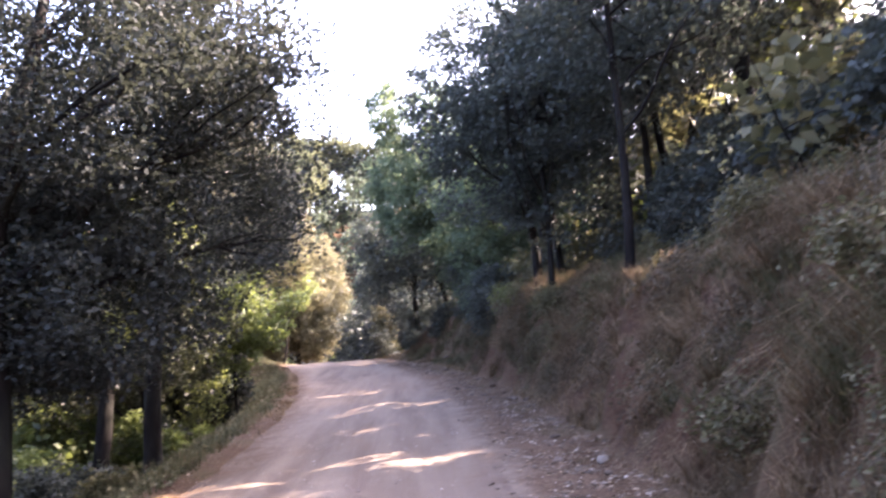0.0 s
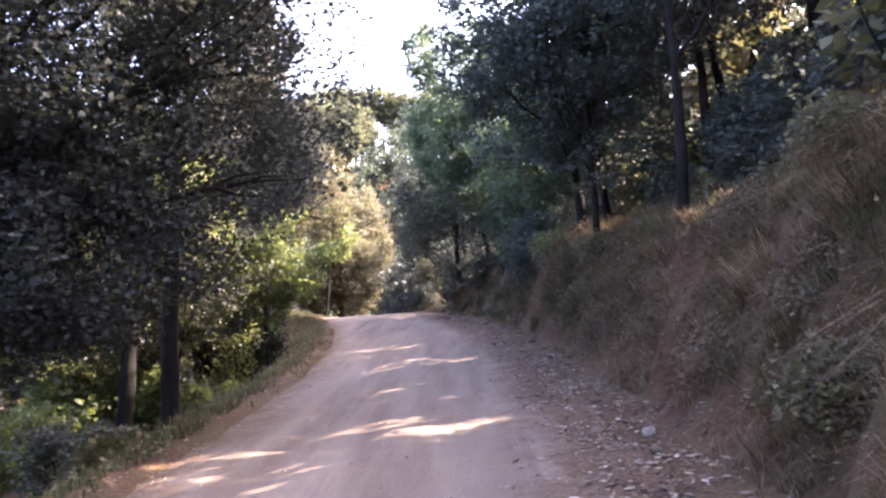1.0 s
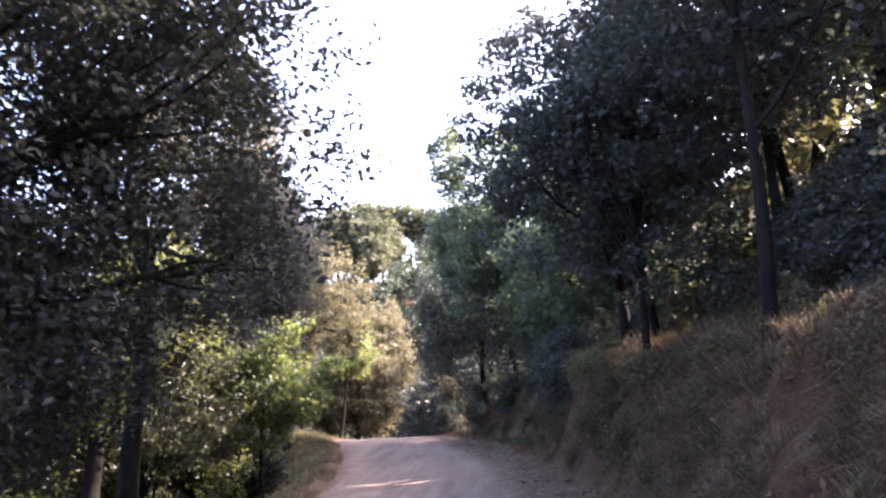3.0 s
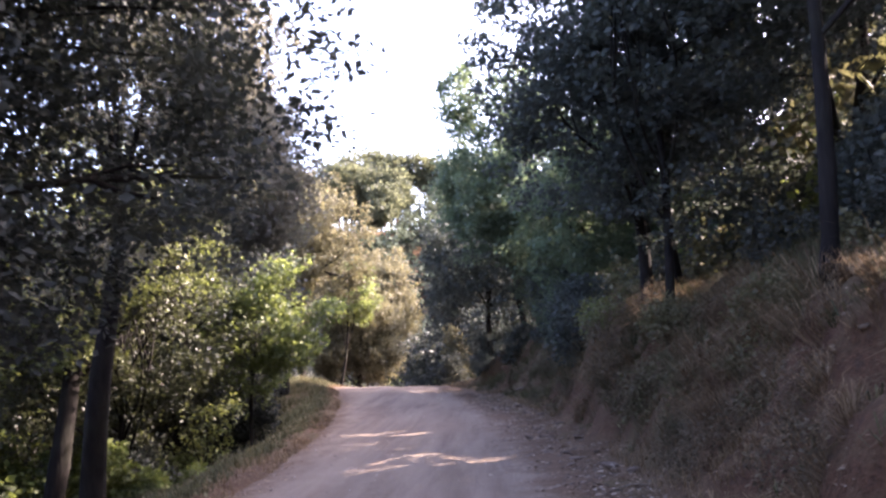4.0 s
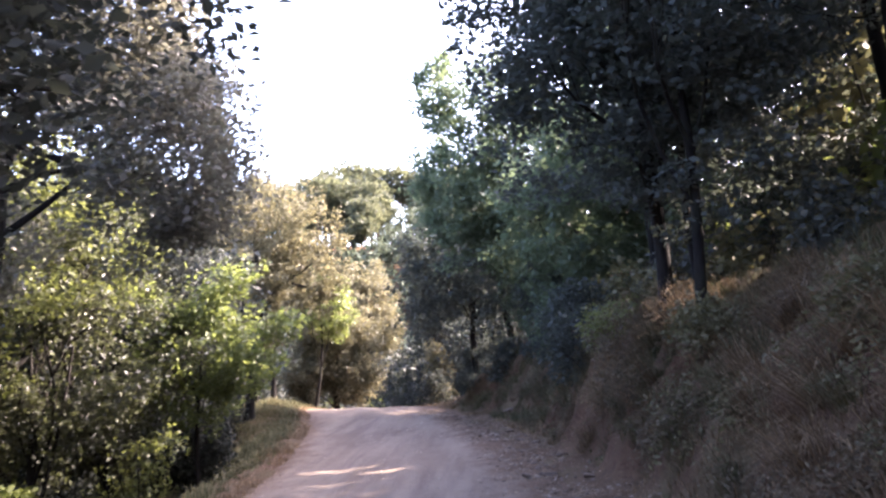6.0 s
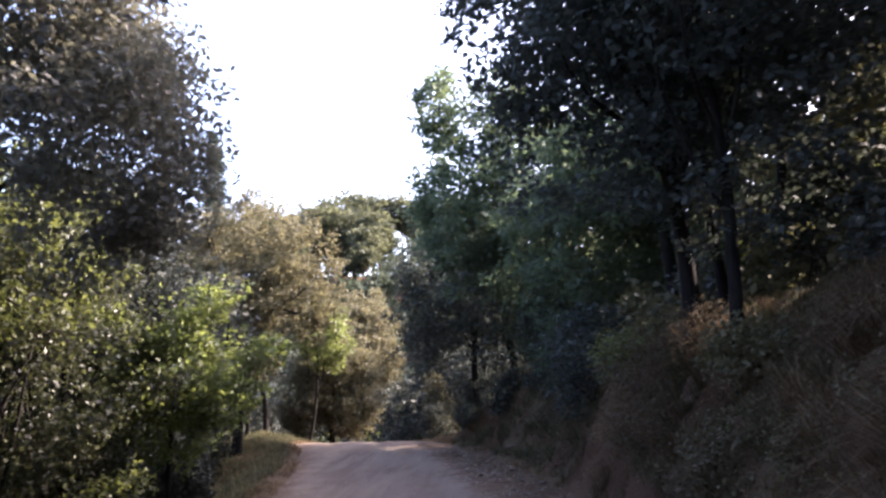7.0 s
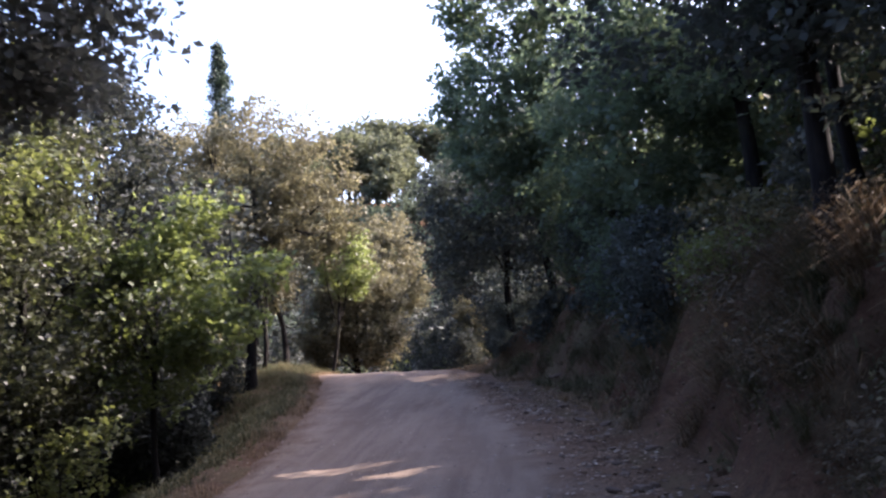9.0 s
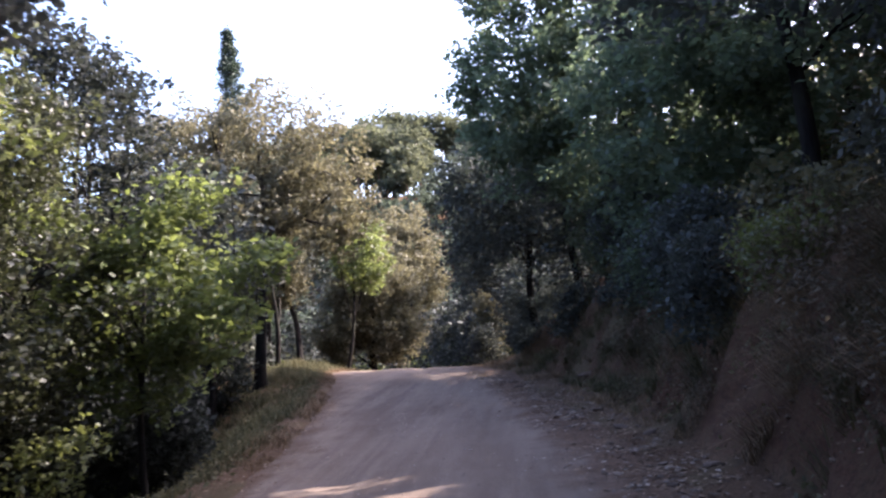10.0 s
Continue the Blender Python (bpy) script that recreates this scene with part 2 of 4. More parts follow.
def terrain(x, y):
    x, y = np.asarray(x, float), np.asarray(y, float)
    u = x - middle(y)
    z = road_level(x, y)
    # bank above the road
    toe = 2.6 + 0.6 * np.exp(-((y - 30) / 6) ** 2) + 1.0 * step((y - 31) / 8) + 0.2 * (lattice(y, x * 0.4, 3.1, 3) - 0.5)
    r = u - toe
    height = 1.72 + 0.35 * (lattice(y, 0 * y, 5, 5) - 0.5)
    run = np.clip(r / (1.5 + 0.2 * (lattice(y, x * 0.6, 3.3, 6) - 0.5)), 0, 1)
    up = height * (0.5 * np.sin(run * np.pi / 2) + 0.5 * step(run))
    up += 0.45 * np.clip(r - 0.9, 0, 2.3) + 0.28 * np.clip(r - 3.2, 0, 6.5) + 0.1 * np.clip(r - 9.7, 0, 60)
    up *= 1 - 0.88 * step((y - 36) / 9) * (1 - step((u - 12) / 8))
    lump = (lattice(x, y, 1.5, 7) - 0.5) * 0.6 + (lattice(x, y, 0.6, 8) - 0.5) * 0.42 + (lattice(x, y, 0.22, 13) - 0.5) * 0.12
    face = step(r / 0.35) * (1 - step((r - 1.2) / 0.7))
    hollow = step((lattice(x, y * 0.8, 0.85, 14) - 0.5) / 0.2) * 0.52 + step((lattice(x, y, 0.42, 15) - 0.55) / 0.16) * 0.24
    z = z + up + lump * step(r / 0.5) * (1 - 0.5 * step((r - 2) / 3)) - hollow * face
    # slope below the road
    low = -u - 2.75
    down = 0.64 * np.clip(low, 0, 1.6) + 0.25 * np.clip(low - 1.6, 0, 3.4) + 0.22 * np.clip(low - 5, 0, 60)
    berm = 0.22 * step((y - 27) / 9) * (1 - step((y - 47) / 8))
    z = z - down * (1 - 0.75 * step((y - 30) / 8) * (1 - step((low - 4) / 4))) + berm * step(low / 1.3)
    z = z + (0.07 + (lattice(x, y, 0.8, 9) - 0.5) * 0.22 + (lattice(x, y, 2.7, 10) - 0.4) * 0.3) * step(low / 0.8)
    # the road's bed lies a little under its surface
    inside = 1 - step((np.abs(u) - 1.75 - 1.0 * step((y - 31) / 8) * (u > 0) - 0.3 * lattice(x, y, 0.7, 11)) / 0.55)
    z = z - 0.09 * inside + 0.02 * (1 - inside)
    # far side: a wooded hill
    hill = 27.5 * step((y - 95) / 50) + 2.5 * (lattice(x, y, 45, 12) - 0.5) * step((y - 80) / 40)
    side = 1 - 0.35 * step((np.abs(x + 15) - 60) / 200)
    far = step((y - 62) / 30)
    keep = z * (1 - far) + far * np.clip(z, -4, 3)
    wide = step((np.abs(x) - 60) / 80)
    return keep * (1 - wide) + wide * np.clip(keep, -6, 14) + hill * side


def spaced(lo, hi, fine_lo, fine_hi, fine, grow=1.18):
    mid = list(np.arange(fine_lo, fine_hi + fine / 2, fine))
    a, d = [], fine
    v = mid[-1]
    while v < hi:
        d *= grow
        v = min(v + d, hi)
        a.append(v)
    b, d, v = [], fine, mid[0]
    while v > lo:
        d *= grow
        v = max(v - d, lo)
        b.append(v)
    return np.array(b[::-1] + mid + a)


# ---- mesh helpers ----
def mesh_from(name, verts, faces, mat, smooth=False):
    """A mesh from arrays of places and of faces with one number of corners each."""
    verts, faces = np.asarray(verts, np.float32), np.asarray(faces, np.int32)
    me = bpy.data.meshes.new(name)
    n, k = faces.shape
    me.vertices.add(len(verts))
    me.vertices.foreach_set("co", verts.ravel())
    me.loops.add(n * k)
    me.loops.foreach_set("vertex_index", faces.ravel())
    me.polygons.add(n)
    me.polygons.foreach_set("loop_start", np.arange(0, n * k, k, dtype=np.int32))
    if smooth:
        me.polygons.foreach_set("use_smooth", np.ones(n, bool))
    me.materials.append(mat)
    me.update(calc_edges=True)
    return me


def part(name, me, parent, label=""):
    ob = new(name, me)
    ob.parent = parent
    return tagged(ob, label) if label else ob


def sheet(name, xs, ys, height, mat):
    gx, gy = np.meshgrid(xs, ys)
    v = np.stack([gx, gy, height(gx, gy)], -1).reshape(-1, 3)
    nx, ny = len(xs), len(ys)
    i = (np.arange(ny - 1)[:, None] * nx + np.arange(nx - 1)[None]).ravel()
    return mesh_from(name, v, np.stack([i, i + 1, i + 1 + nx, i + nx], -1), mat, True)


def tube(path, radii, sides=8):
    """Places and faces of a tapering tube along a path."""
    path, radii = np.asarray(path, float), np.asarray(radii, float)
    n = len(path)
    t = np.gradient(path, axis=0)
    t /= np.linalg.norm(t, axis=1, keepdims=True) + 1e-9
    ref = np.where(np.abs(t[:, 2:3]) > 0.9, [[1.0, 0, 0]], [[0, 0, 1.0]])
    a = np.cross(t, ref)
    a /= np.linalg.norm(a, axis=1, keepdims=True) + 1e-9
    b = np.cross(t, a)
    ang = np.linspace(0, 2 * np.pi, sides, endpoint=False)
    ring = a[:, None] * np.cos(ang)[None, :, None] + b[:, None] * np.sin(ang)[None, :, None]
    v = (path[:, None] + ring * radii[:, None, None]).reshape(-1, 3)
    i = np.arange(n - 1)[:, None] * sides
    j = np.arange(sides)[None]
    k = (j + 1) % sides
    f = np.stack([i + j, i + k, i + sides + k, i + sides + j], -1).reshape(-1, 4)
    return v, f


def leaves(rng, where, length, width, droop=0.0):
    """Folded leaf blades round the given places: two triangles that meet at the midrib."""
    n = len(where)
    d = rng.normal(size=(n, 3))
    d[:, 2] = d[:, 2] * 0.55 - droop
    d /= np.linalg.norm(d, axis=1, keepdims=True)
    up = rng.normal(size=(n, 3)) * 0.75 + [0, 0, 0.8]
    s = np.cross(d, up)
    s /= np.linalg.norm(s, axis=1, keepdims=True) + 1e-9
    nrm = np.cross(s, d)
    size = rng.uniform(0.65, 1.3, (n, 1))
    l, w = d * length * size, s * width * 0.5 * size
    fold = nrm * width * 0.18 * size
    v = np.stack([where, where + l * 0.5 + w + fold, where + l, where + l * 0.5 - w + fold], 1).reshape(-1, 3)
    i = np.arange(n)[:, None] * 4
    f = np.stack([i + [0, 1, 2], i + [0, 2, 3]], 1).reshape(-1, 3)
    return v, f


def bend(rng, a, b, n, sway, sag=0.0):
    """A wavering path from a to b."""
    a, b = np.asarray(a, float), np.asarray(b, float)
    t = np.linspace(0, 1, n)[:, None]
    p = a + (b - a) * t
    w = rng.normal(size=(3, 3)) * sway
    p += w[0] * np.sin(np.pi * t) + w[1] * np.sin(2 * np.pi * t) * 0.5 + w[2] * np.sin(3 * np.pi * t) * 0.3
    p[:, 2] += (np.sin(np.pi * t[:, 0]) * sag)
    return p


def crown_tips(rng, count, centre, radii, seed, gap=0.36, hollow=0.4):
    """Twig ends in a lumpy crown with gaps."""
    d = rng.normal(size=(count * 2, 3))
    d /= np.linalg.norm(d, axis=1, keepdims=True)
    lump = 0.5 + 0.55 * lattice(d[:, 0] * 3 + seed, d[:, 1] * 3 + d[:, 2] * 2.3, 1.0, seed)
    r = rng.uniform(hollow, 1.0, (len(d), 1)) ** 0.6 * lump[:, None]
    p = d * r * radii
    w = min(0.9, 0.45 * float(np.mean(radii)))
    hole = lattice(p[:, 0] + p[:, 2] * 0.7, p[:, 1] - p[:, 2] * 0.6, w, seed + 5) * 0.5 + lattice(p[:, 0] - p[:, 1] * 0.5, p[:, 2] + p[:, 1] * 0.4, w, seed + 9) * 0.5
    p = p[hole > gap][:count]
    return p + centre


# places on the track and up the slope that the sun reaches through gaps in the crowns: x, y, z and half width
SUNNY = [(0.45, 10.3, 0, 0.24), (-0.1, 10.1, 0, 0.18), (-0.6, 10.5, 0, 0.2), (-2.0, 9.75, 0, 0.16), (-2.7, 9.8, 0, 0.16), (0.45, 17.4, 0, 0.3), (-0.05, 17.7, 0, 0.24), (-0.7, 18.1, 0, 0.13), (-1.3, 18.9, 0, 0.1),
         (-2.3, 21.9, 0, 0.26), (-1.7, 22.0, 0, 0.24), (-1.3, 21.2, 0, 0.16), (0.25, 21.4, 0, 0.18), (8.4, 25.8, 4.7, 0.55), (8.0, 26.4, 4.0, 0.45), (8.9, 26.2, 5.6, 0.45), (5.0, 23.8, 3.5, 0.12), (-1.9, 56.5, 2.4, 0.6),
         (-7.6, 23.0, 1.8, 0.4), (-6.5, 23.0, 0.9, 0.35), (-6.7, 25.2, 0.6, 0.4), (-6.5, 22.0, 3.0, 0.3), (-5.9, 21.2, 1.9, 0.3), (-5.7, 22.2, 1.0, 0.35), (-4.7, 23.2, 2.7, 0.35), (-6.8, 20.0, 1.5, 0.4), (-7.8, 21.6, 0.8, 0.4), (-6.0, 18.6, 0.6, 0.3), (-7.6, 17.6, 1.2, 0.35), (-5.6, 21.6, 5.0, 0.4),
         (-7.6, 21.6, 0.9, 0.5), (-8.8, 20.2, 0.7, 0.6), (-9.4, 24.4, 0.6, 0.6), (-10.2, 22.0, 0.4, 0.6), (-6.7, 20.3, 0.3, 0.4), (-11.0, 26.2, 0.8, 0.6), (-5.4, 22.3, 0.65, 0.3), (-5.3, 22.0, 1.3, 0.3), (-4.6, 22.4, 1.5, 0.16), (-7.0, 21.5, 1.2, 0.5), (-6.2, 19.8, 0.9, 0.45)]


def in_beam(rng, p, length):
    """Leaves that would close a gap; a few stay, so that the light is dappled."""
    hit = np.zeros(len(p), bool)
    way = np.array(to_sun)
    for x, y, z, r in SUNNY:
        d = p - [x, y, z]
        along = d @ way
        off = np.linalg.norm(d - along[:, None] * way, axis=1)
        hit |= (along > 0.6) & (off * rng.uniform(0.75, 1.3, len(p)) < r + 0.4 * length)
    return hit & (rng.uniform(size=len(p)) < 0.94)


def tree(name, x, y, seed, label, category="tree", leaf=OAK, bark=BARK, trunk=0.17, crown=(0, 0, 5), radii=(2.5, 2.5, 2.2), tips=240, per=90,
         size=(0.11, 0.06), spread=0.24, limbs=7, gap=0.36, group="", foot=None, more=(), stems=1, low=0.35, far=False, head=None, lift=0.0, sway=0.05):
    """A tree: an Empty at its foot, with trunk, limbs and crown. crown: the crown's middle from the foot; more: further lobes (middle, radii, share)."""
    rng = np.random.default_rng(seed)
    ring = np.array([0.0, 1.6, 3.2, 4.8])
    z = float(np.min(terrain(x + trunk * 1.4 * np.cos(ring), y + trunk * 1.4 * np.sin(ring)))) - 0.1 if foot is None else foot
    root = new(name)
    root.location = (x, y, z)
    tagged(root, label, category, group)
    lobes = [(np.array(crown, float), np.array(radii, float), 1.0)] + [(np.array(c, float), np.array(r, float), s) for c, r, s in more]
    lobes = [(c + [0, 0, lift], r, q) for c, r, q in lobes]
    top = lobes[0][0] + [0, 0, lobes[0][1][2] * 0.45] if head is None else np.array(head, float)
    sides = 5 if far else 10
    spines = []
    for k in range(stems):
        wide = min(1.0, 0.6 * radii[0]) * (stems > 1)
        off = np.array([rng.normal() * 0.25, rng.normal() * 0.25, 0]) * wide
        end = top + np.array([rng.normal() * 0.6, rng.normal() * 0.6, 0]) * wide
        spine = bend(rng, off, end, 12, min(sway, 0.08 * radii[2] + 0.01) + 0.012 * np.linalg.norm(top))
        spines.append(spine)
        rad = trunk * (1 - 0.82 * np.linspace(0, 1, 12) ** 1.1) * (1.0 if stems == 1 else rng.uniform(0.65, 0.9))
        rad[0] *= 1.35
        v, f = tube(spine, rad, sides)
        v += rng.normal(size=v.shape) * trunk * 0.05
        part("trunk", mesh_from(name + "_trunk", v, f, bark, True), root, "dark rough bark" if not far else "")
    tip_list = []
    for c, r, s in lobes:
        tip_list.append(crown_tips(rng, int(tips * s), c, r, seed % 97 + 1, gap))
    every = np.concatenate(tip_list)
    for k in range(limbs):
        spine = spines[k % stems]
        at = rng.uniform(low, 0.95)
        a = spine[int(at * 11)]
        b = every[rng.integers(len(every))]
        far_off = np.linalg.norm(b - a)
        path = bend(rng, a, b, 8, 0.045 * far_off, 0.06 * far_off)
        r0 = trunk * (1 - 0.7 * at) * 0.5
        v, f = tube(path, np.linspace(r0, min(0.012, r0 * 0.5), 8), 4 if far else 6)
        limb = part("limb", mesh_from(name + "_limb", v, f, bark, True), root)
        if not far:
            for e in every[np.argsort(np.linalg.norm(every - b, axis=1))[1:7:2]]:
                v, f = tube(bend(rng, path[rng.integers(3, 6)], e, 5, 0.06), np.linspace(r0 * 0.35, 0.006, 5), 4)
                part("twig", mesh_from(name + "_twig", v, f, bark, True), limb)
    where = np.repeat(every, max(6, int(per * (0.62 if far else 0.85))), axis=0)
    spreadv = rng.normal(size=where.shape)
    spreadv *= (spread * 1.75 * rng.uniform(0.05, 1, (len(where), 1)) ** 0.5) / np.linalg.norm(spreadv, axis=1, keepdims=True) * [1, 1, 0.7]
    where = where + spreadv
    where = where[~in_beam(rng, where + [x, y, z], size[0])]
    grown = 1.24 if far else 1.08
    v, f = leaves(rng, where, size[0] * grown, size[1] * grown)
    part("crown", mesh_from(name + "_crown", v, f, leaf), root)
    return root


def scatter(rng, n, x_of, y_lo, y_hi, keep=None):
    y = rng.uniform(y_lo, y_hi, n)
    u = x_of(rng, n)
    x = middle(y) + u
    if keep is not None:
        k = keep(x, y)
        x, y = x[k], y[k]
    return x, y


def grass(name, x, y, rng, length, width, lean, mat, label, blades=9, clump=0.09):
    """Tufts of bent blades of three triangles each, spraying outwards and drooping downhill."""
    x, y = np.repeat(x, blades), np.repeat(y, blades)
    tall = np.repeat(rng.uniform(0.5, 1.3, len(x) // blades), blades)[:, None] * (0.45 + 1.1 * lattice(x, y, 1.3, 51))[:, None]
    n = len(x)
    a = rng.uniform(0, 2 * np.pi, n)
    off = rng.uniform(0, 1, n) * clump
    x, y = x + np.cos(a) * off, y + np.sin(a) * off
    a = a + rng.normal(size=n) * 0.7
    z = terrain(x, y) - 0.015
    e = 0.15
    slope = np.stack([(terrain(x + e, y) - terrain(x - e, y)) / (2 * e), (terrain(x, y + e) - terrain(x, y - e)) / (2 * e)], -1)
    d = np.stack([np.cos(a), np.sin(a)], -1) * rng.uniform(0.1, 0.9, (n, 1)) - np.clip(slope, -1.5, 1.5) * lean * rng.uniform(0.0, 1.5, (n, 1))
    base = np.stack([x, y, z], -1)
    l = length * tall * rng.uniform(0.5, 1.3, (n, 1))
    side = np.stack([-np.sin(a), np.cos(a), 0 * a], -1) * width * rng.uniform(0.6, 1.3, (n, 1))
    d3 = np.concatenate([d, 0 * l], 1)
    rise = rng.uniform(0.2, 0.95, (n, 1))
    mid = base + d3 * l * 0.4 + [0, 0, 1] * l * (0.35 + 0.3 * rise)
    tip = base + d3 * l * 1.05 + [0, 0, 1] * l * rise * rng.uniform(0.3, 1.0, (n, 1)) + rng.normal(size=(n, 3)) * l * 0.12
    v = np.stack([base - side, base + side, mid + side * 0.75, mid - side * 0.75, tip], 1).reshape(-1, 3)
    i = np.arange(n)[:, None] * 5
    f = np.stack([i + [0, 1, 2], i + [0, 2, 3], i + [3, 2, 4]], 1).reshape(-1, 3)
    return tagged(new(name, mesh_from(name, v, f, mat)), label, "grass", "", "stuff")


# ---- ground and road ----
xs = spaced(-900, 900, -8, 6, 0.14)
ys = spaced(-300, 1200, 0, 47, 0.19)
ground = tagged(new("ground", sheet("ground", xs, ys, terrain, SOIL)), "brown forest soil with leaf litter and a red earth bank", "ground", "", "structure")


def road_surface(u, y):
    x = u + middle(y)
    ruts = -0.035 * np.exp(-((u + 1.0) / 0.28) ** 2) - 0.035 * np.exp(-((u - 0.75) / 0.28) ** 2) + 0.015 * np.exp(-(u / 0.5) ** 2)
    rough = (lattice(x, y, 0.6, 21) - 0.5) * 0.02 + (lattice(x, y, 0.22, 22) - 0.5) * 0.012 + (lattice(x, y, 2.2, 23) - 0.5) * 0.03
    edge = step((np.abs(u) - 1.9 - 1.0 * step((y - 31) / 8) * (u > 0)) / 0.9)
    return road_level(x, y) + ruts * (1 - step((np.abs(y - 10) - 40) / 5)) + rough - 0.12 * edge


us = np.arange(-2.8, 3.61, 0.1)
yr = spaced(-60, 80, -2, 46, 0.12, 1.1)
gu, gy = np.meshgrid(us, yr)
rv = np.stack([gu + middle(gy), gy, road_surface(gu, gy)], -1).reshape(-1, 3)
nu = len(us)
ri = (np.arange(len(yr) - 1)[:, None] * nu + np.arange(nu - 1)[None]).ravel()
road_mesh = mesh_from("road", rv, np.stack([ri, ri + 1, ri + 1 + nu, ri + nu], -1), ROAD, True)
road_mesh.attributes.new("across", "FLOAT", "POINT").data.foreach_set("value", np.where(gu < 0, -gu * 0.72, gu - 1.0 * step((gy - 31) / 8)).ravel().astype(np.float32))
tagged(new("road", road_mesh), "pale packed dirt forest track with faint wheel ruts", "road", "", "structure")

# ---- trees below the road ----
OVER = "trees beside the track"
tree("oak_tree", -5.0, 9.4, 11, "dark evergreen oak leaning over the dirt track", leaf=OAK_SHADED, crown=(1.2, 0.4, 5.8), radii=(3.6, 3.3, 3.0), trunk=0.2, tips=820, per=62, spread=0.2,
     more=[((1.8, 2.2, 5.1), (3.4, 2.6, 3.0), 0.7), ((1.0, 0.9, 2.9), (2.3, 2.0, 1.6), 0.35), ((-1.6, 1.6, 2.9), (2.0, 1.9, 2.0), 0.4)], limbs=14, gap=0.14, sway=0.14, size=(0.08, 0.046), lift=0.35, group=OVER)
tree("oak_tree", -7.2, 12.7, 21, "low dark evergreen oak below the track", leaf=OAK_SHADED, crown=(0.4, 0.0, 3.9), radii=(3.1, 2.8, 2.6), trunk=0.14, tips=520, per=64, spread=0.2, limbs=9, gap=0.16, size=(0.095, 0.055), lift=0.70, group=OVER)
tree("oak_tree", -5.35, 16.9, 12, "grey green evergreen oak with a stout dark trunk", leaf=OAK_GREY, crown=(0.9, 0.2, 6.8), head=(0.15, 0.1, 7.2), radii=(2.4, 2.3, 2.0), trunk=0.2, tips=520, per=64, spread=0.18,
     more=[((2.3, 0.1, 5.0), (1.15, 1.4, 1.7), 0.5), ((-0.1, 0.2, 4.0), (1.3, 1.1, 0.8), 0.1)], limbs=18, gap=0.28, sway=0.13, size=(0.08, 0.046), lift=0.40, low=0.7, group=OVER)
tree("oak_tree", -7.4, 19.4, 13, "olive green oak with a bent dark trunk and sunlit leaves", leaf=OLIVE, crown=(0.2, 0.6, 4.6), radii=(3.0, 2.6, 3.0), trunk=0.2, tips=420, per=62, spread=0.2, size=(0.1, 0.056),
     limbs=12, sway=0.15, gap=0.32, lift=0.75, group=OVER)
tree("young_oak_tree", -6.9, 20.9, 26, "olive brown young oak with low boughs below the verge", leaf=BRONZE, crown=(0.1, 0.2, 3.0), radii=(2.4, 2.3, 2.1), trunk=0.08, tips=420, per=46, size=(0.09, 0.056), spread=0.17,
     more=[((-1.7, -0.6, 2.4), (1.9, 1.9, 1.9), 0.5), ((0.2, 0.3, 5.0), (1.8, 1.8, 1.9), 0.5)], limbs=12, gap=0.32, lift=0.3, group=OVER, low=0.15)
tree("young_oak_tree", -6.7, 23.3, 14, "bronze green young oak with a dense crown at the verge", leaf=BRONZE, crown=(0.1, 0.0, 3.4), radii=(2.5, 2.5, 2.1), trunk=0.1, tips=560, per=50,
     size=(0.088, 0.055), spread=0.17, more=[((0.0, -0.1, 5.2), (1.9, 1.9, 1.8), 0.55), ((-1.8, -1.0, 2.2), (1.8, 1.6, 1.5), 0.4), ((0.1, 0.2, 1.8), (1.5, 1.5, 1.1), 0.3)], limbs=18, gap=0.3, lift=0.4, group=OVER, low=0.15)
tree("young_oak_tree", -5.1, 24.0, 24, "slender young oak with fresh green sunlit sprays", leaf=GREEN, crown=(0.2, -0.1, 3.0), radii=(1.5, 1.4, 1.2), trunk=0.055, tips=290, per=28,
     size=(0.11, 0.07), spread=0.15, more=[((1.1, -0.3, 2.4), (1.0, 1.0, 0.6), 0.25), ((1.7, -0.2, 3.1), (0.7, 0.6, 0.3), 0.1), ((0.7, 0.2, 4.2), (0.8, 0.7, 0.45), 0.14), ((-0.9, -0.5, 3.9), (0.9, 0.8, 0.5), 0.15), ((-2.2, -0.6, 5.3), (1.4, 1.2, 1.4), 0.32), ((0.1, 0.2, 1.8), (1.3, 1.2, 0.7), 0.25)], limbs=9, gap=0.48, lift=0.2, group=OVER, low=0.4)
tree("oak_tree", -7.7, 26.5, 15, "tall green oak with shade-darkened leaves behind the verge", leaf=OAK_SHADED, crown=(0.0, 0.3, 5.9), radii=(2.5, 2.7, 3.6), more=[((-0.2, 0.8, 3.2), (2.4, 2.0, 2.2), 0.6)], trunk=0.14, tips=380, per=42, size=(0.12, 0.075), spread=0.19, limbs=12, gap=0.34, lift=0.50, group=OVER)
tree("dry_oak_tree", -7.3, 35.6, 16, "golden brown dry oak with a broad crown", leaf=GOLD, crown=(0.4, 0.0, 6.0), radii=(3.5, 3.2, 3.0), trunk=0.17, tips=640, per=40, size=(0.115, 0.068), spread=0.16,
     more=[((-1.9, 0.3, 6.4), (2.5, 2.4, 2.5), 0.5), ((2.2, -0.2, 5.0), (1.9, 1.9, 1.9), 0.3)], limbs=18, gap=0.36, group=OVER)
tree("oak_tree", -10.4, 44.0, 17, "slender dark trunked oak at the verge", leaf=OAK, crown=(0.3, 0.3, 4.6), radii=(2.8, 2.6, 2.2), trunk=0.15, tips=260, per=45, size=(0.14, 0.08), limbs=7, group=OVER)
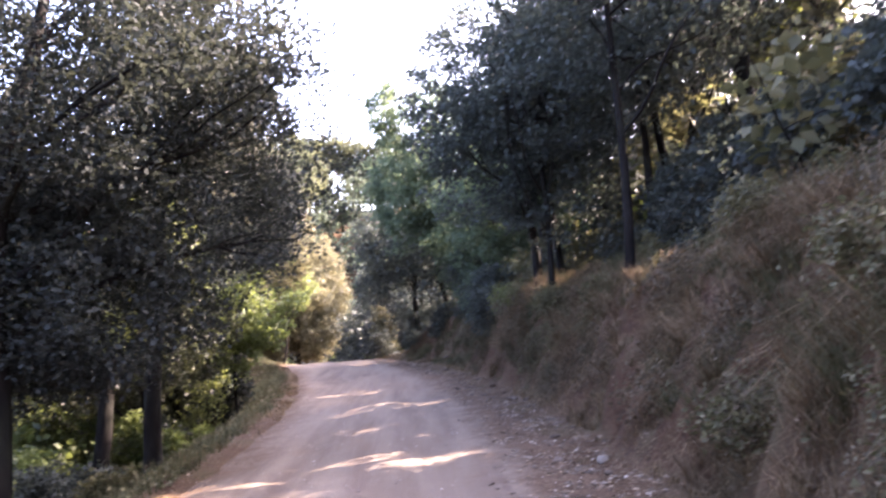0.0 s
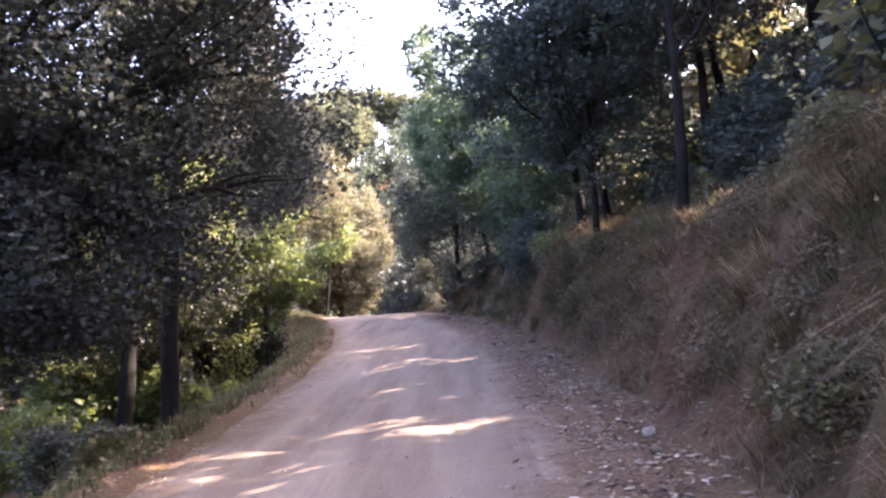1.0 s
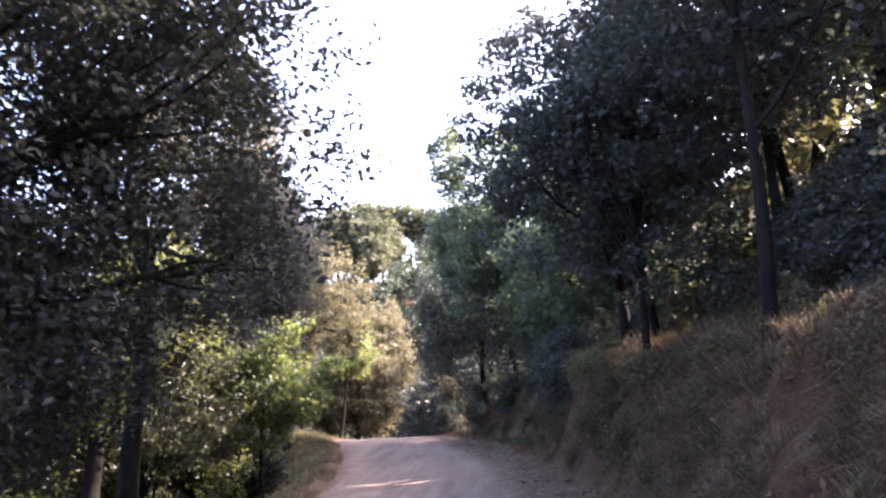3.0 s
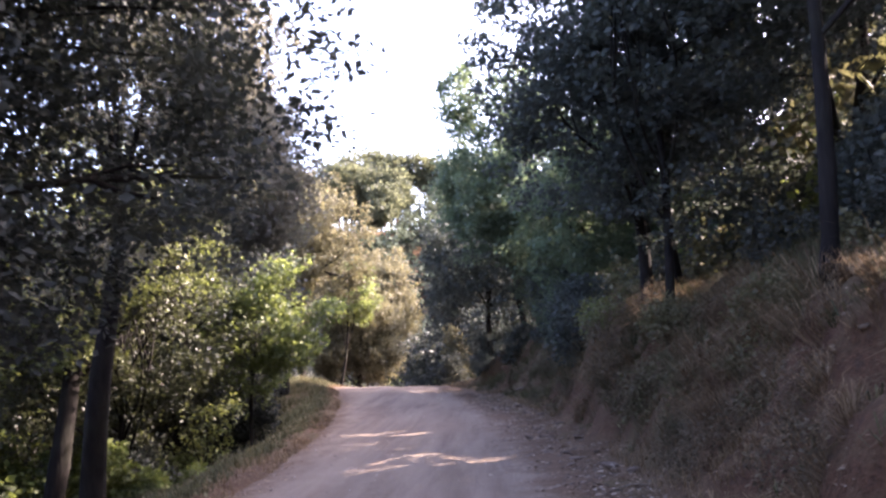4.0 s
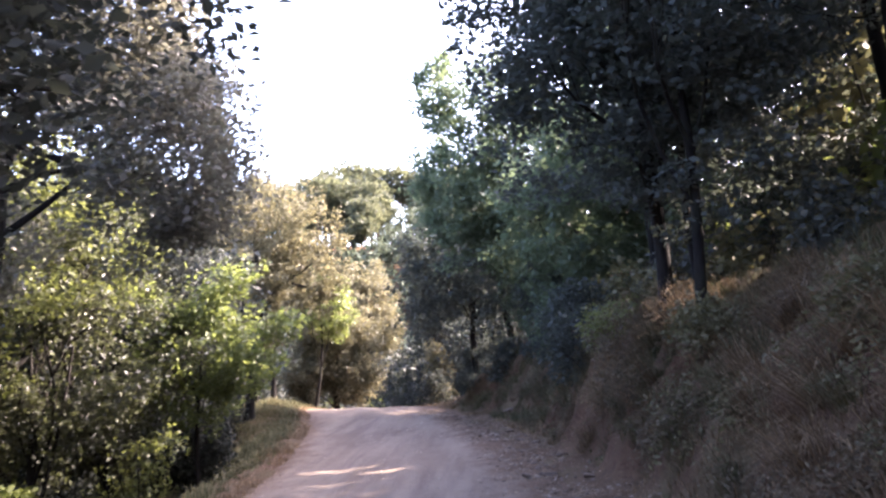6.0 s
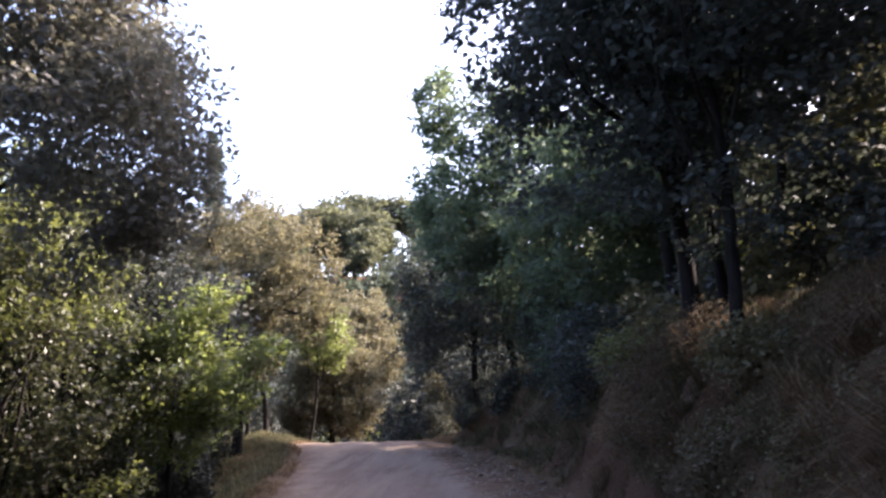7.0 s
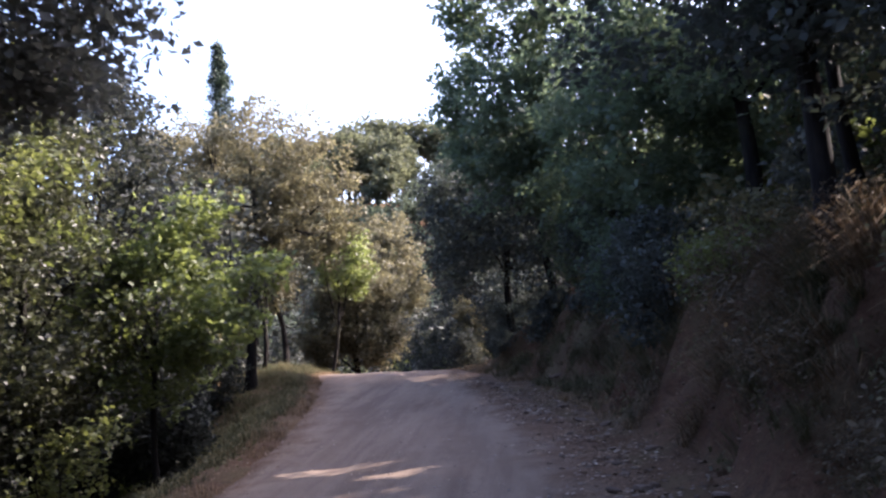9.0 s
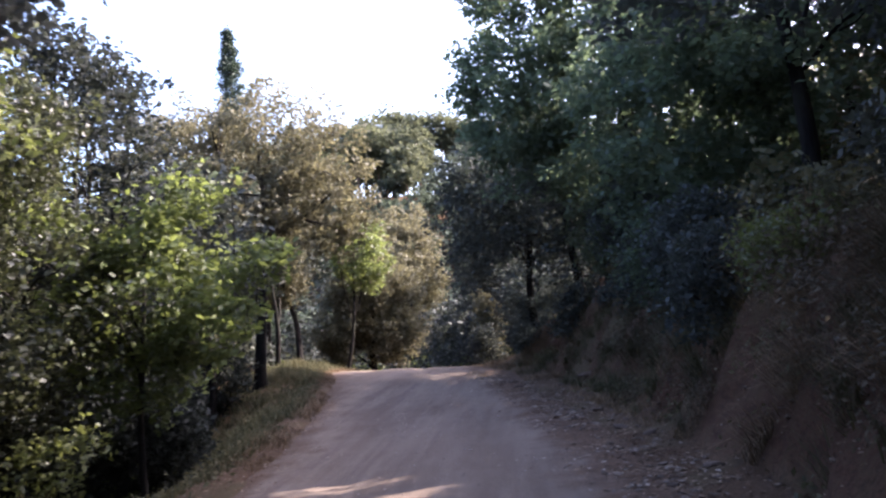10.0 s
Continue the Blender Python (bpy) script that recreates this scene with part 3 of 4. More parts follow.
tree("oak_tree", -9.8, 44.6, 25, "slim dark oak growing beside another", leaf=OAK, crown=(0.0, 0.3, 4.4), radii=(2.4, 2.4, 2.0), trunk=0.12, tips=200, per=45, size=(0.14, 0.08), limbs=6, group=OVER)
tree("oak_tree", -8.75, 45.1, 18, "leaning oak at the crest of the track", leaf=GOLD, crown=(-0.9, 0.3, 4.2), radii=(2.0, 2.2, 2.0), trunk=0.14, tips=200, per=45, size=(0.15, 0.085), limbs=7, group=OVER)
tree("dry_oak_tree", -6.9, 50.6, 19, "golden sunlit oak with a low crown past the crest", leaf=GOLD, crown=(0.2, 0, 3.6), radii=(2.7, 2.4, 2.7), trunk=0.15, tips=460, per=45, size=(0.15, 0.088), spread=0.22,
     more=[((-0.3, 0.0, 6.0), (1.9, 1.8, 1.9), 0.45), ((-1.2, -0.4, 1.9), (1.8, 1.7, 1.7), 0.4), ((1.1, -0.3, 1.8), (1.8, 1.6, 1.7), 0.4)], limbs=10, gap=0.3, group=OVER, low=0.15)
tree("young_oak_tree", -7.3, 46.8, 27, "yellow green young oak among the golden ones at the crest", leaf=GREEN, crown=(0.8, 0.0, 4.7), radii=(1.5, 1.4, 1.9), trunk=0.08, tips=200, per=34, size=(0.14, 0.088), spread=0.18, limbs=7, gap=0.36, group=OVER, low=0.3)
tree("dry_oak_tree", -6.8, 63.0, 20, "golden olive oak far past the crest", leaf=GOLD, crown=(0.1, 0, 9.3), radii=(2.7, 2.7, 3.2), trunk=0.2, tips=360, per=42, size=(0.19, 0.11), spread=0.3, more=[((1.2, 0.0, 7.2), (1.9, 1.9, 2.0), 0.35)], limbs=8, gap=0.3, group=OVER)

# ---- trees on the bank ----
ABOVE = "trees on the bank"
tree("oak_tree", 2.98, 19.6, 31, "dark evergreen oak with a leaning trunk on the bank", leaf=OAK_BLUE, crown=(0.25, 0.0, 5.8), head=(0.1, 0.2, 7.0), radii=(2.8, 2.9, 2.7), trunk=0.125, more=[((-0.2, 0.4, 3.5), (2.3, 2.2, 1.5), 0.22), ((-1.3, -0.3, 4.5), (1.4, 1.7, 1.6), 0.2)], tips=420, per=52, spread=0.19, size=(0.115, 0.066), limbs=9, group=ABOVE, gap=0.36)
tree("oak_tree", 3.1, 18.3, 32, "dark evergreen oak growing close beside another", leaf=OAK_BLUE, crown=(0.7, -0.9, 5.8), head=(0.45, 0.3, 7.0), radii=(3.1, 2.9, 2.7), trunk=0.09, more=[((0.4, 0.4, 3.5), (2.4, 2.2, 1.5), 0.22)], tips=340, per=46, spread=0.19, size=(0.115, 0.066), limbs=8, group=ABOVE, gap=0.36)
# last lobe, above the view, is added to shade a trunk across the track
tree("oak_tree", 3.95, 20.9, 33, "dark thin trunked oak on the bank", leaf=OAK_BLUE, crown=(0.5, 0.6, 5.6), head=(0.4, 0.2, 6.6), radii=(2.9, 2.9, 2.9), more=[((0.6, 0.4, 3.5), (2.4, 2.2, 1.5), 0.22), ((0.0, 2.8, 6.5), (1.4, 1.3, 1.7), 0.22)], trunk=0.085, tips=320, per=46, spread=0.2, size=(0.115, 0.066), limbs=8, group=ABOVE, gap=0.36)
tree("oak_tree", 3.45, 12.9, 34, "dark evergreen oak with a thick trunk above the bank", leaf=OAK_BLUE, crown=(0.9, 0.4, 5.6), head=(0.3, 0.2, 7.0), radii=(3.1, 3.0, 2.9), trunk=0.09, more=[((1.4, 1.2, 4.0), (2.0, 1.8, 1.3), 0.1)], tips=400, per=46, spread=0.19, size=(0.115, 0.066), limbs=9, group=ABOVE, gap=0.27)
tree("oak_tree", 5.1, 16.7, 35, "slim crooked oak behind the bank", leaf=OAK_BLUE, crown=(-0.2, 0.0, 5.4), radii=(2.6, 2.6, 2.4), trunk=0.10, tips=250, per=50, spread=0.2, limbs=7, group=ABOVE, gap=0.3)
tree("oak_tree", 6.9, 16.1, 36, "thick dark oak up the slope", leaf=OAK_BLUE, crown=(0.3, 0.0, 5.8), radii=(3.0, 3.0, 2.8), trunk=0.22, tips=260, per=50, spread=0.2, limbs=8, group=ABOVE, gap=0.3)
tree("oak_tree", 8.3, 22.6, 37, "tall dark oak up the slope", leaf=OAK, crown=(0.2, 0.0, 6.6), radii=(3.0, 3.0, 2.8), trunk=0.17, tips=250, per=50, spread=0.2, limbs=8, group=ABOVE, gap=0.3)
tree("oak_tree", 10.5, 27.2, 38, "tall dark oak far up the slope", leaf=OAK, crown=(0.0, 0.0, 6.6), radii=(3.0, 3.0, 2.8), trunk=0.18, tips=240, per=48, spread=0.2, limbs=8, group=ABOVE, gap=0.3)
tree("broadleaf_tree", 3.4, 33.2, 39, "broad deep green deciduous tree overhanging the bank", leaf=DEEP, crown=(0.0, 0.3, 4.0), radii=(4.6, 4.0, 4.0), trunk=0.2, tips=760, per=40, size=(0.15, 0.104), spread=0.22,
     more=[((-3.0, 0.2, 4.4), (2.2, 2.0, 3.0), 0.3), ((-3.5, 0.3, 7.7), (1.1, 1.2, 1.5), 0.08), ((-1.6, 0.0, 7.4), (1.6, 1.6, 1.6), 0.1), ((0.2, -4.0, 2.8), (3.2, 3.2, 3.0), 0.5)], limbs=14, gap=0.2, group=ABOVE)
tree("broadleaf_tree", 4.4, 26.0, 40, "dark green deciduous tree behind the bank", leaf=DEEP, crown=(0, 0, 4.6), radii=(3.3, 3.3, 3.6), trunk=0.15, tips=340, per=48, size=(0.14, 0.10), limbs=9, gap=0.27, group=ABOVE)
tree("oak_tree", 0.5, 41.6, 41, "dark oak on the bank near the crest", leaf=OAK_BLUE, crown=(0, 0, 4.9), radii=(3.4, 3.2, 2.6), trunk=0.15, tips=330, per=42, size=(0.145, 0.088), limbs=9, gap=0.2, group=ABOVE)
tree("oak_tree", 1.7, 37.0, 43, "dark oak with low boughs on the bank", leaf=OAK_BLUE, crown=(0, 0, 3.3), radii=(3.0, 3.0, 3.3), more=[((-2.6, 0.8, 3.2), (1.7, 1.8, 2.6), 0.5)], trunk=0.14, tips=320, per=42, size=(0.14, 0.085), limbs=9, gap=0.22, group=ABOVE)
tree("oak_tree", 0.6, 50.5, 42, "dark oak on the bank past the crest", leaf=OAK_BLUE, crown=(0.3, -0.4, 3.0), radii=(2.6, 2.6, 2.6), more=[((-2.2, 0.8, 5.2), (1.8, 1.7, 1.4), 0.5)], trunk=0.12, tips=240, per=40, size=(0.16, 0.095), limbs=8, gap=0.2, group=ABOVE)
tree("oak_tree", 1.2, 57.5, 44, "dark oak reaching over the track past the crest", leaf=OAK_SHADED, crown=(-1.9, 0.0, 6.4), head=(-0.4, 0, 7.0), radii=(3.2, 3.0, 2.4), more=[((-2.6, 3.0, 5.6), (2.8, 2.6, 2.4), 0.6)], trunk=0.16, tips=260, per=34, size=(0.17, 0.10), spread=0.22, limbs=9, gap=0.12, group=ABOVE)

# ---- undergrowth ----
def bush(name, x, y, seed, label, leaf, r, h, count, size, group="", foot=None):
    return tree(name, x, y, seed, label, "bush", leaf, BARK, 0.03 if r > 0.7 else 0.008, (0, 0, h * 0.52), (r, r, h * 0.55), count, 60 if size[0] < 0.05 else 34, size, 0.13, 6, 0.25, group, foot, stems=3, low=0.1, far=True)


SIDE = "bushes on the bank"
for k, (x, y, r, h, leaf, label) in enumerate([
        (3.2, 5.4, 0.5, 0.5, SHRUB, "grey green shrub on the bank"), (2.65, 6.7, 0.45, 0.45, SHRUB, "pale leaved shrub on the bank"),
        (3.9, 8.4, 0.6, 0.5, SHRUB, "grey green shrub above the bank"), (4.5, 10.6, 0.5, 0.6, OAK, "dark shrub above the bank"),
        (3.3, 14.0, 0.45, 0.5, SHRUB, "grey green bramble on the face of the bank"), (2.95, 17.2, 0.6, 0.7, SHRUB, "grey green shrub on the face of the bank"),
        
        (2.7, 21.9, 0.7, 0.95, OLIVE, "olive green bush at the foot of the oaks"), (2.3, 23.6, 0.9, 1.7, OAK_BLUE, "dark bush on the bank"),
        (2.6, 25.6, 1.0, 2.0, OAK_BLUE, "dark bush on the bank"), (2.6, 28.2, 1.1, 2.2, DEEP, "deep green bush on the bank"),
        (2.4, 30.2, 0.8, 1.3, OAK_BLUE, "dark bush on the bank"), (2.6, 32.0, 1.2, 2.4, OAK_BLUE, "dark bush on the bank"), (1.5, 35.8, 0.9, 1.5, OAK_BLUE, "dark bush on the bank"), (0.6, 37.0, 0.6, 0.8, SHRUB, "low grey shrub at the foot of the bank"), (-0.1, 40.2, 0.7, 0.9, OAK_BLUE, "low dark bush at the foot of the bank"), (2.3, 34.5, 1.2, 2.4, DEEP, "deep green bush on the bank"),
        (1.2, 38.2, 1.1, 2.0, OAK_BLUE, "dark bush on the bank"), (0.6, 42.0, 1.3, 2.0, OAK_BLUE, "dark bush near the crest"), (0.2, 47.4, 1.0, 1.6, OAK_BLUE, "dark bush near the crest"), (5.0, 14.0, 0.8, 1.1, OAK, "dark shrub above the bank"),
        (5.6, 22.0, 1.0, 1.5, DEEP, "deep green bush under the oaks"), (6.6, 22.6, 0.7, 0.8, DEEP, "deep green bush under the oaks")]):
    bush("bush", x, y, 60 + k, label, leaf, r, h, int(70 + 60 * r * r * h), (0.07, 0.043) if r > 0.7 else (0.056, 0.032), SIDE)
for k, (x, y, r, h) in enumerate([(8.4, 25.9, 1.2, 3.4), (7.9, 26.6, 0.9, 2.2), (9.0, 26.4, 1.1, 4.2), (5.1, 23.9, 0.5, 1.3)]):
    bush("sapling", x, y, 340 + k, "yellow green sapling in a sunny gap up the slope", GREEN, r, h, int(90 + 40 * r * h), (0.12, 0.078), "saplings up the slope")
# added behind the brow to keep the sun off its grass
for k, (x, y, r, h) in enumerate([(5.3, 12.4, 0.8, 1.7), (5.6, 13.6, 0.9, 1.9), (5.2, 15.0, 0.8, 1.8), (5.5, 16.2, 0.8, 1.7), (7.2, 17.4, 1.0, 2.5), (7.4, 18.8, 1.0, 2.5), (7.0, 20.2, 1.0, 2.3), (5.6, 20.6, 0.8, 1.8), (5.4, 22.0, 0.8, 1.8), (5.4, 10.9, 0.8, 1.8), (5.3, 9.4, 0.8, 1.7), (5.2, 7.8, 0.8, 1.7), (5.1, 6.2, 0.8, 1.7)]):
    bush("bush", x, y, 360 + k, "dark evergreen bush added under the oaks behind the bank for shade", OAK_BLUE, r, h, int(60 + 40 * r * h), (0.09, 0.055), SIDE)
bush("bush", -2.0, 54.6, 375, "dark bush beside the track past the crest", OAK_SHADED, 1.1, 3.3, 150, (0.12, 0.07), SIDE)
VERGE = "bushes below the track"
for k, (x, y, r, h) in enumerate([(-6.7, 20.3, 0.5, 1.7), (-7.6, 21.6, 0.6, 1.9), (-8.8, 20.2, 0.8, 2.6), (-9.4, 24.4, 0.9, 2.8), (-5.5, 21.6, 0.3, 0.8), (-6.0, 20.4, 0.35, 0.9), (-10.2, 22.0, 0.8, 2.4), (-11.0, 26.2, 0.9, 2.8)]):
    bush("sapling", x, y, 320 + k, "fresh green oak sapling under the trees", GREEN, r, h, int(60 + 34 * r * h), (0.10, 0.066), VERGE)
for k, (x, y, r, h, leaf, label) in enumerate([
        (-6.3, 22.9, 0.3, 0.9, GREEN, "bright green sapling below the verge"), (-7.2, 27.7, 0.5, 0.9, GREEN, "bright green sapling below the verge"),
        (-4.6, 12.6, 0.6, 0.7, SHRUB, "low bramble at the edge of the track"), (-5.6, 14.6, 0.7, 1.0, OAK, "dark low bush below the track"),
        (-6.9, 15.4, 0.8, 1.5, OAK, "green bush below the track"), (-8.2, 17.0, 1.0, 2.0, GREEN, "green bush below the track"),
        (-6.6, 21.0, 0.8, 1.4, OAK, "dark bush below the track"), (-8.4, 22.4, 1.2, 2.2, GREEN, "green bush below the track"),
        (-7.9, 30.5, 0.9, 1.5, OAK_BLUE, "dark bush below the verge"), (-9.0, 33.0, 1.2, 2.4, OAK_BLUE, "dark bush below the verge"), (-8.4, 28.6, 1.0, 1.9, OAK_BLUE, "dark bush below the verge")]):
    bush("bush", x, y, 90 + k, label, leaf, r, h, int(60 + 45 * r * r * h), (0.085, 0.055), VERGE)
# dark masses standing in for the shade under the canopy
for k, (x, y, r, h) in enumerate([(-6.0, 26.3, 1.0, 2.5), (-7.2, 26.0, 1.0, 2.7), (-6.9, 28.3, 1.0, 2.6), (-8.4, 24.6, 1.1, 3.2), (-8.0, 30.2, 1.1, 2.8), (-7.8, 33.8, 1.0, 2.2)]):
    bush("bush", x, y, 400 + k, "evergreen bush with leaves darkened for the shade below the verge", OAK_SHADED, r, h, int(90 + 40 * r * h), (0.10, 0.06), VERGE)
tree("bush", -5.65, 22.3, 410, "sunlit olive green bush at the edge of the verge", "bush", OLIVE, trunk=0.03, crown=(0.0, 0.0, 1.2), radii=(0.75, 0.6, 0.7), more=[((0.5, 0.1, 1.8), (0.4, 0.4, 0.3), 0.3), ((-0.7, -0.2, 0.8), (0.5, 0.4, 0.3), 0.3)],
     tips=44, per=26, size=(0.075, 0.046), spread=0.16, limbs=7, gap=0.46, group=VERGE, stems=3, low=0.15, far=True)
bush("golden_bush", -1.9, 56.5, 110, "golden sunlit bush past the crest", GOLD, 1.0, 5.6, 220, (0.15, 0.09))
bush("bush", -5.0, 66.0, 111, "dark bush past the crest", OAK_BLUE, 1.8, 3.6, 240, (0.15, 0.09))


# ---- conifer above the oaks ----
rng = np.random.default_rng(120)
spire = tagged(new("cypress_tree"), "dark narrow spire of a conifer above the oaks", "tree")
cx, cy = -11.3, 47.0
cz = float(terrain(cx, cy)) - 0.1
spire.location = (cx, cy, cz)
top_z = 14.95 - cz
v, f = tube([(0, 0, 0), (0, 0, top_z * 0.5), (0, 0, top_z - 0.3)], [0.14, 0.09, 0.015], 8)
part("trunk", mesh_from("cypress_trunk", v, f, PINE_BARK, True), spire)
hs = rng.uniform(1.2, top_z, 2400)
tier = 0.85 + 0.22 * np.sin(hs * 8.5 + rng.normal(size=2400) * 0.4)
rr = (0.03 + (top_z - hs) ** 0.62 * 0.33).clip(0, 1.5) * tier * rng.uniform(0.15, 1.0, 2400) ** 0.6
aa = rng.uniform(0, 2 * np.pi, 2400)
tips = np.stack([rr * np.cos(aa), rr * np.sin(aa), hs], -1)
v, f = leaves(rng, np.repeat(tips, 12, axis=0) + rng.normal(size=(28800, 3)) * 0.07, 0.14, 0.06, 0.3)
part("crown", mesh_from("cypress_crown", v, f, SPIRE), spire)

# ---- woods behind, on both sides ----
def thin_crown(thing, m, seed):
    """Give a copied tree a crown of its own where a gap lets the sun down to the track."""
    for ob in thing.children:
        if ob.name.split(".")[0] != "crown":
            continue
        me = ob.data
        co = np.empty(len(me.vertices) * 3, np.float32)
        me.vertices.foreach_get("co", co)
        co = co.reshape(-1, 4, 3)
        mat = np.array(m)
        gone = in_beam(np.random.default_rng(seed), co.mean(1) @ mat[:3, :3].T + mat[:3, 3], 1.2 * float(np.median(np.linalg.norm(co[:, 2] - co[:, 0], axis=1))))
        if gone.any():
            co = co[~gone]
            i = np.arange(len(co))[:, None] * 4
            ob.data = mesh_from(me.name, co.reshape(-1, 3), np.stack([i + [0, 1, 2], i + [0, 2, 3]], 1).reshape(-1, 3), me.materials[0])


def grove(protos, places, group):
    """Copies of the given trees, each turned, sized and set on the ground."""
    for k, (x, y, s) in enumerate(places):
        p = protos[k % len(protos)]
        z = float(terrain(x, y)) - 0.12
        m = pose(x, y, z, 0, 0, (k * 137.5) % 360) @ Matrix.Diagonal((s, s, s * (0.92 + 0.16 * ((k * 0.618) % 1)), 1))
        c = copy_thing(p, m)
        c["group"] = group
        if -16 < x < 25 and 8 < y < 75:
            thin_crown(c, m, k)


FAR = dict(far=True, limbs=4, spread=0.26, gap=0.3, low=0.25)
wood = [
    tree("oak_tree", -11.5, 13.0, 131, "evergreen oak in the wood", leaf=OAK, crown=(0, 0, 5.0), radii=(3.1, 3.1, 3.0), trunk=0.15, tips=150, per=17, size=(0.255, 0.152), group="wood below the track", **FAR),
    tree("oak_tree", -12.5, 21.0, 132, "olive green oak in the wood", leaf=OLIVE, crown=(0, 0, 4.4), radii=(2.8, 2.8, 3.2), trunk=0.12, tips=140, per=17, size=(0.255, 0.152), group="wood below the track", **FAR),
    tree("oak_tree", -12.0, 30.0, 133, "golden olive oak in the wood", leaf=GOLD, crown=(0, 0, 4.8), radii=(3.0, 3.0, 3.2), trunk=0.14, tips=140, per=17, size=(0.255, 0.152), group="wood below the track", **FAR),
]
THIN = dict(far=True, limbs=2, spread=0.36, gap=0.3, low=0.4, per=11, size=(0.42, 0.245))
deep_wood = [
    tree("oak_tree", -22.0, 16.0, 135, "evergreen oak deep in the wood", leaf=OAK, crown=(0, 0, 5.0), radii=(3.1, 3.1, 3.1), trunk=0.15, tips=110, group="wood below the track", **THIN),
    tree("oak_tree", -21.0, 26.0, 136, "olive green oak deep in the wood", leaf=OLIVE, crown=(0, 0, 4.6), radii=(3.0, 3.0, 3.3), trunk=0.13, tips=110, group="wood below the track", **THIN),
    tree("oak_tree", -23.0, 36.0, 137, "golden olive oak deep in the wood", leaf=GOLD, crown=(0, 0, 4.8), radii=(3.0, 3.0, 3.2), trunk=0.14, tips=110, group="wood below the track", **THIN),
]


def small_bush(x, y, seed, label, leaf):
    return tree("bush", x, y, seed, label, "bush", leaf, BARK, 0.03, (0, 0, 1.1), (1.3, 1.3, 1.15), 62, 12, (0.205, 0.128), 0.2, 3, 0.3, "undergrowth", None, stems=2, low=0.1, far=True)


low_wood = [small_bush(-10.0, 16.0, 141, "green undergrowth bush in the wood", GREEN), small_bush(-10.4, 24.5, 142, "olive undergrowth bush in the wood", OLIVE),
            small_bush(-10.8, 33.5, 144, "golden undergrowth bush in the wood", GOLD), small_bush(7.6, 19.0, 143, "dark undergrowth bush in the wood", OAK)]
rng = np.random.default_rng(150)
left, left_far = [], []
for gx in np.arange(-12, -29, -4.8):
    for gy in np.arange(2, 66, 5.4):
        x, y = gx + rng.uniform(-1.6, 1.6), gy + rng.uniform(-1.8, 1.8)
        if min((x - a) ** 2 + (y - b) ** 2 for a, b in ((-11.5, 13), (-12.5, 21), (-12, 30), (-11.3, 47), (-22, 16), (-21, 26), (-23, 36))) > 6 and x - float(middle(y)) < -6.5 and rng.random() < 0.6:
            (left if x > -15 and y < 45 else left_far).append((x, y, rng.uniform(0.8, 1.2)))
grove(wood, left, "wood below the track")
grove(deep_wood, left_far, "wood below the track")
right, right_far = [], []
for gx in np.arange(11.0, 26, 4.8):
    for gy in np.arange(-8, 60, 5.4):
        x, y = gx + rng.uniform(-1.5, 1.5), gy + rng.uniform(-1.7, 1.7)
        if min((x - a) ** 2 + (y - b) ** 2 for a, b in ((8.3, 22.6), (10.5, 27.2))) > 7 and not (x < 12.5 and 32 < y < 48) and rng.random() < 0.62:
            (right if x < 14 and 0 < y < 40 else right_far).append((x, y, rng.uniform(0.85, 1.15)))
grove([wood[0], wood[0], wood[1]], right, "wood above the track")
grove([deep_wood[0], deep_wood[0], deep_wood[1]], right_far, "wood above the track")
slim = tree("oak_tree", -7.4, 30.2, 134, "slender dark oak below the verge", leaf=OAK, crown=(0, 0, 5.0), radii=(2.2, 2.2, 1.9), trunk=0.1, tips=150, per=26, size=(0.16, 0.09), group="trees beside the track", **FAR)
grove([slim], [(-7.1, 31.4, 0.85), (-7.9, 33.3, 1.0), (-8.3, 30.4, 0.9), (-9.4, 28.4, 1.05), (-9.6, 35.4, 1.0), (-8.0, 28.8, 0.9), (-9.0, 42.8, 1.0), (-10.4, 38.4, 1.1)], "trees beside the track")
grove(wood[:1], [(-9.5, 7.5, 1.0), (4.5, 45.0, 0.95)], "trees beside the track")
# fills the wood; several stand unseen, added to deepen shade on the track
dense = [(12.4, 27.5, 1.1), (13.4, 12.0, 1.1), (13.6, 17.8, 1.15), (10.8, 8.0, 1.1), (10.9, 11.0, 1.0), (6.0, -1.5, 1.0), (7.4, 5.0, 1.0), (7.2, 8.6, 1.0), (6.9, 9.9, 0.9), (6.4, 19.2, 1.0), (6.2, 24.6, 0.95), (6.6, 29.4, 0.9),
         (8.8, 0.2, 1.05), (9.2, 3.6, 1.0), (8.7, 6.9, 1.1), (9.0, 10.0, 1.05), (9.4, 17.6, 1.0), (9.0, 19.8, 1.1), (9.6, 31.0, 0.9),
         (2.6, 45.6, 0.8), (3.0, 41.0, 0.95), (6.9, 44.0, 1.1), (5.2, 37.4, 0.85)]
near_wood = tree("oak_tree", 6.6, 2.2, 138, "dark evergreen oak behind the bank", leaf=OAK, crown=(0, 0, 5.0), radii=(3.1, 3.1, 3.0), trunk=0.14, tips=170, per=50, size=(0.122, 0.072), group="trees beside the track", **FAR)
grove([near_wood], [d for d in dense if d[0] < 7.5 and 4 < d[1] < 30], "trees beside the track")
grove(wood[:1], [d for d in dense if not (d[0] < 7.5 and 4 < d[1] < 30)], "trees beside the track")
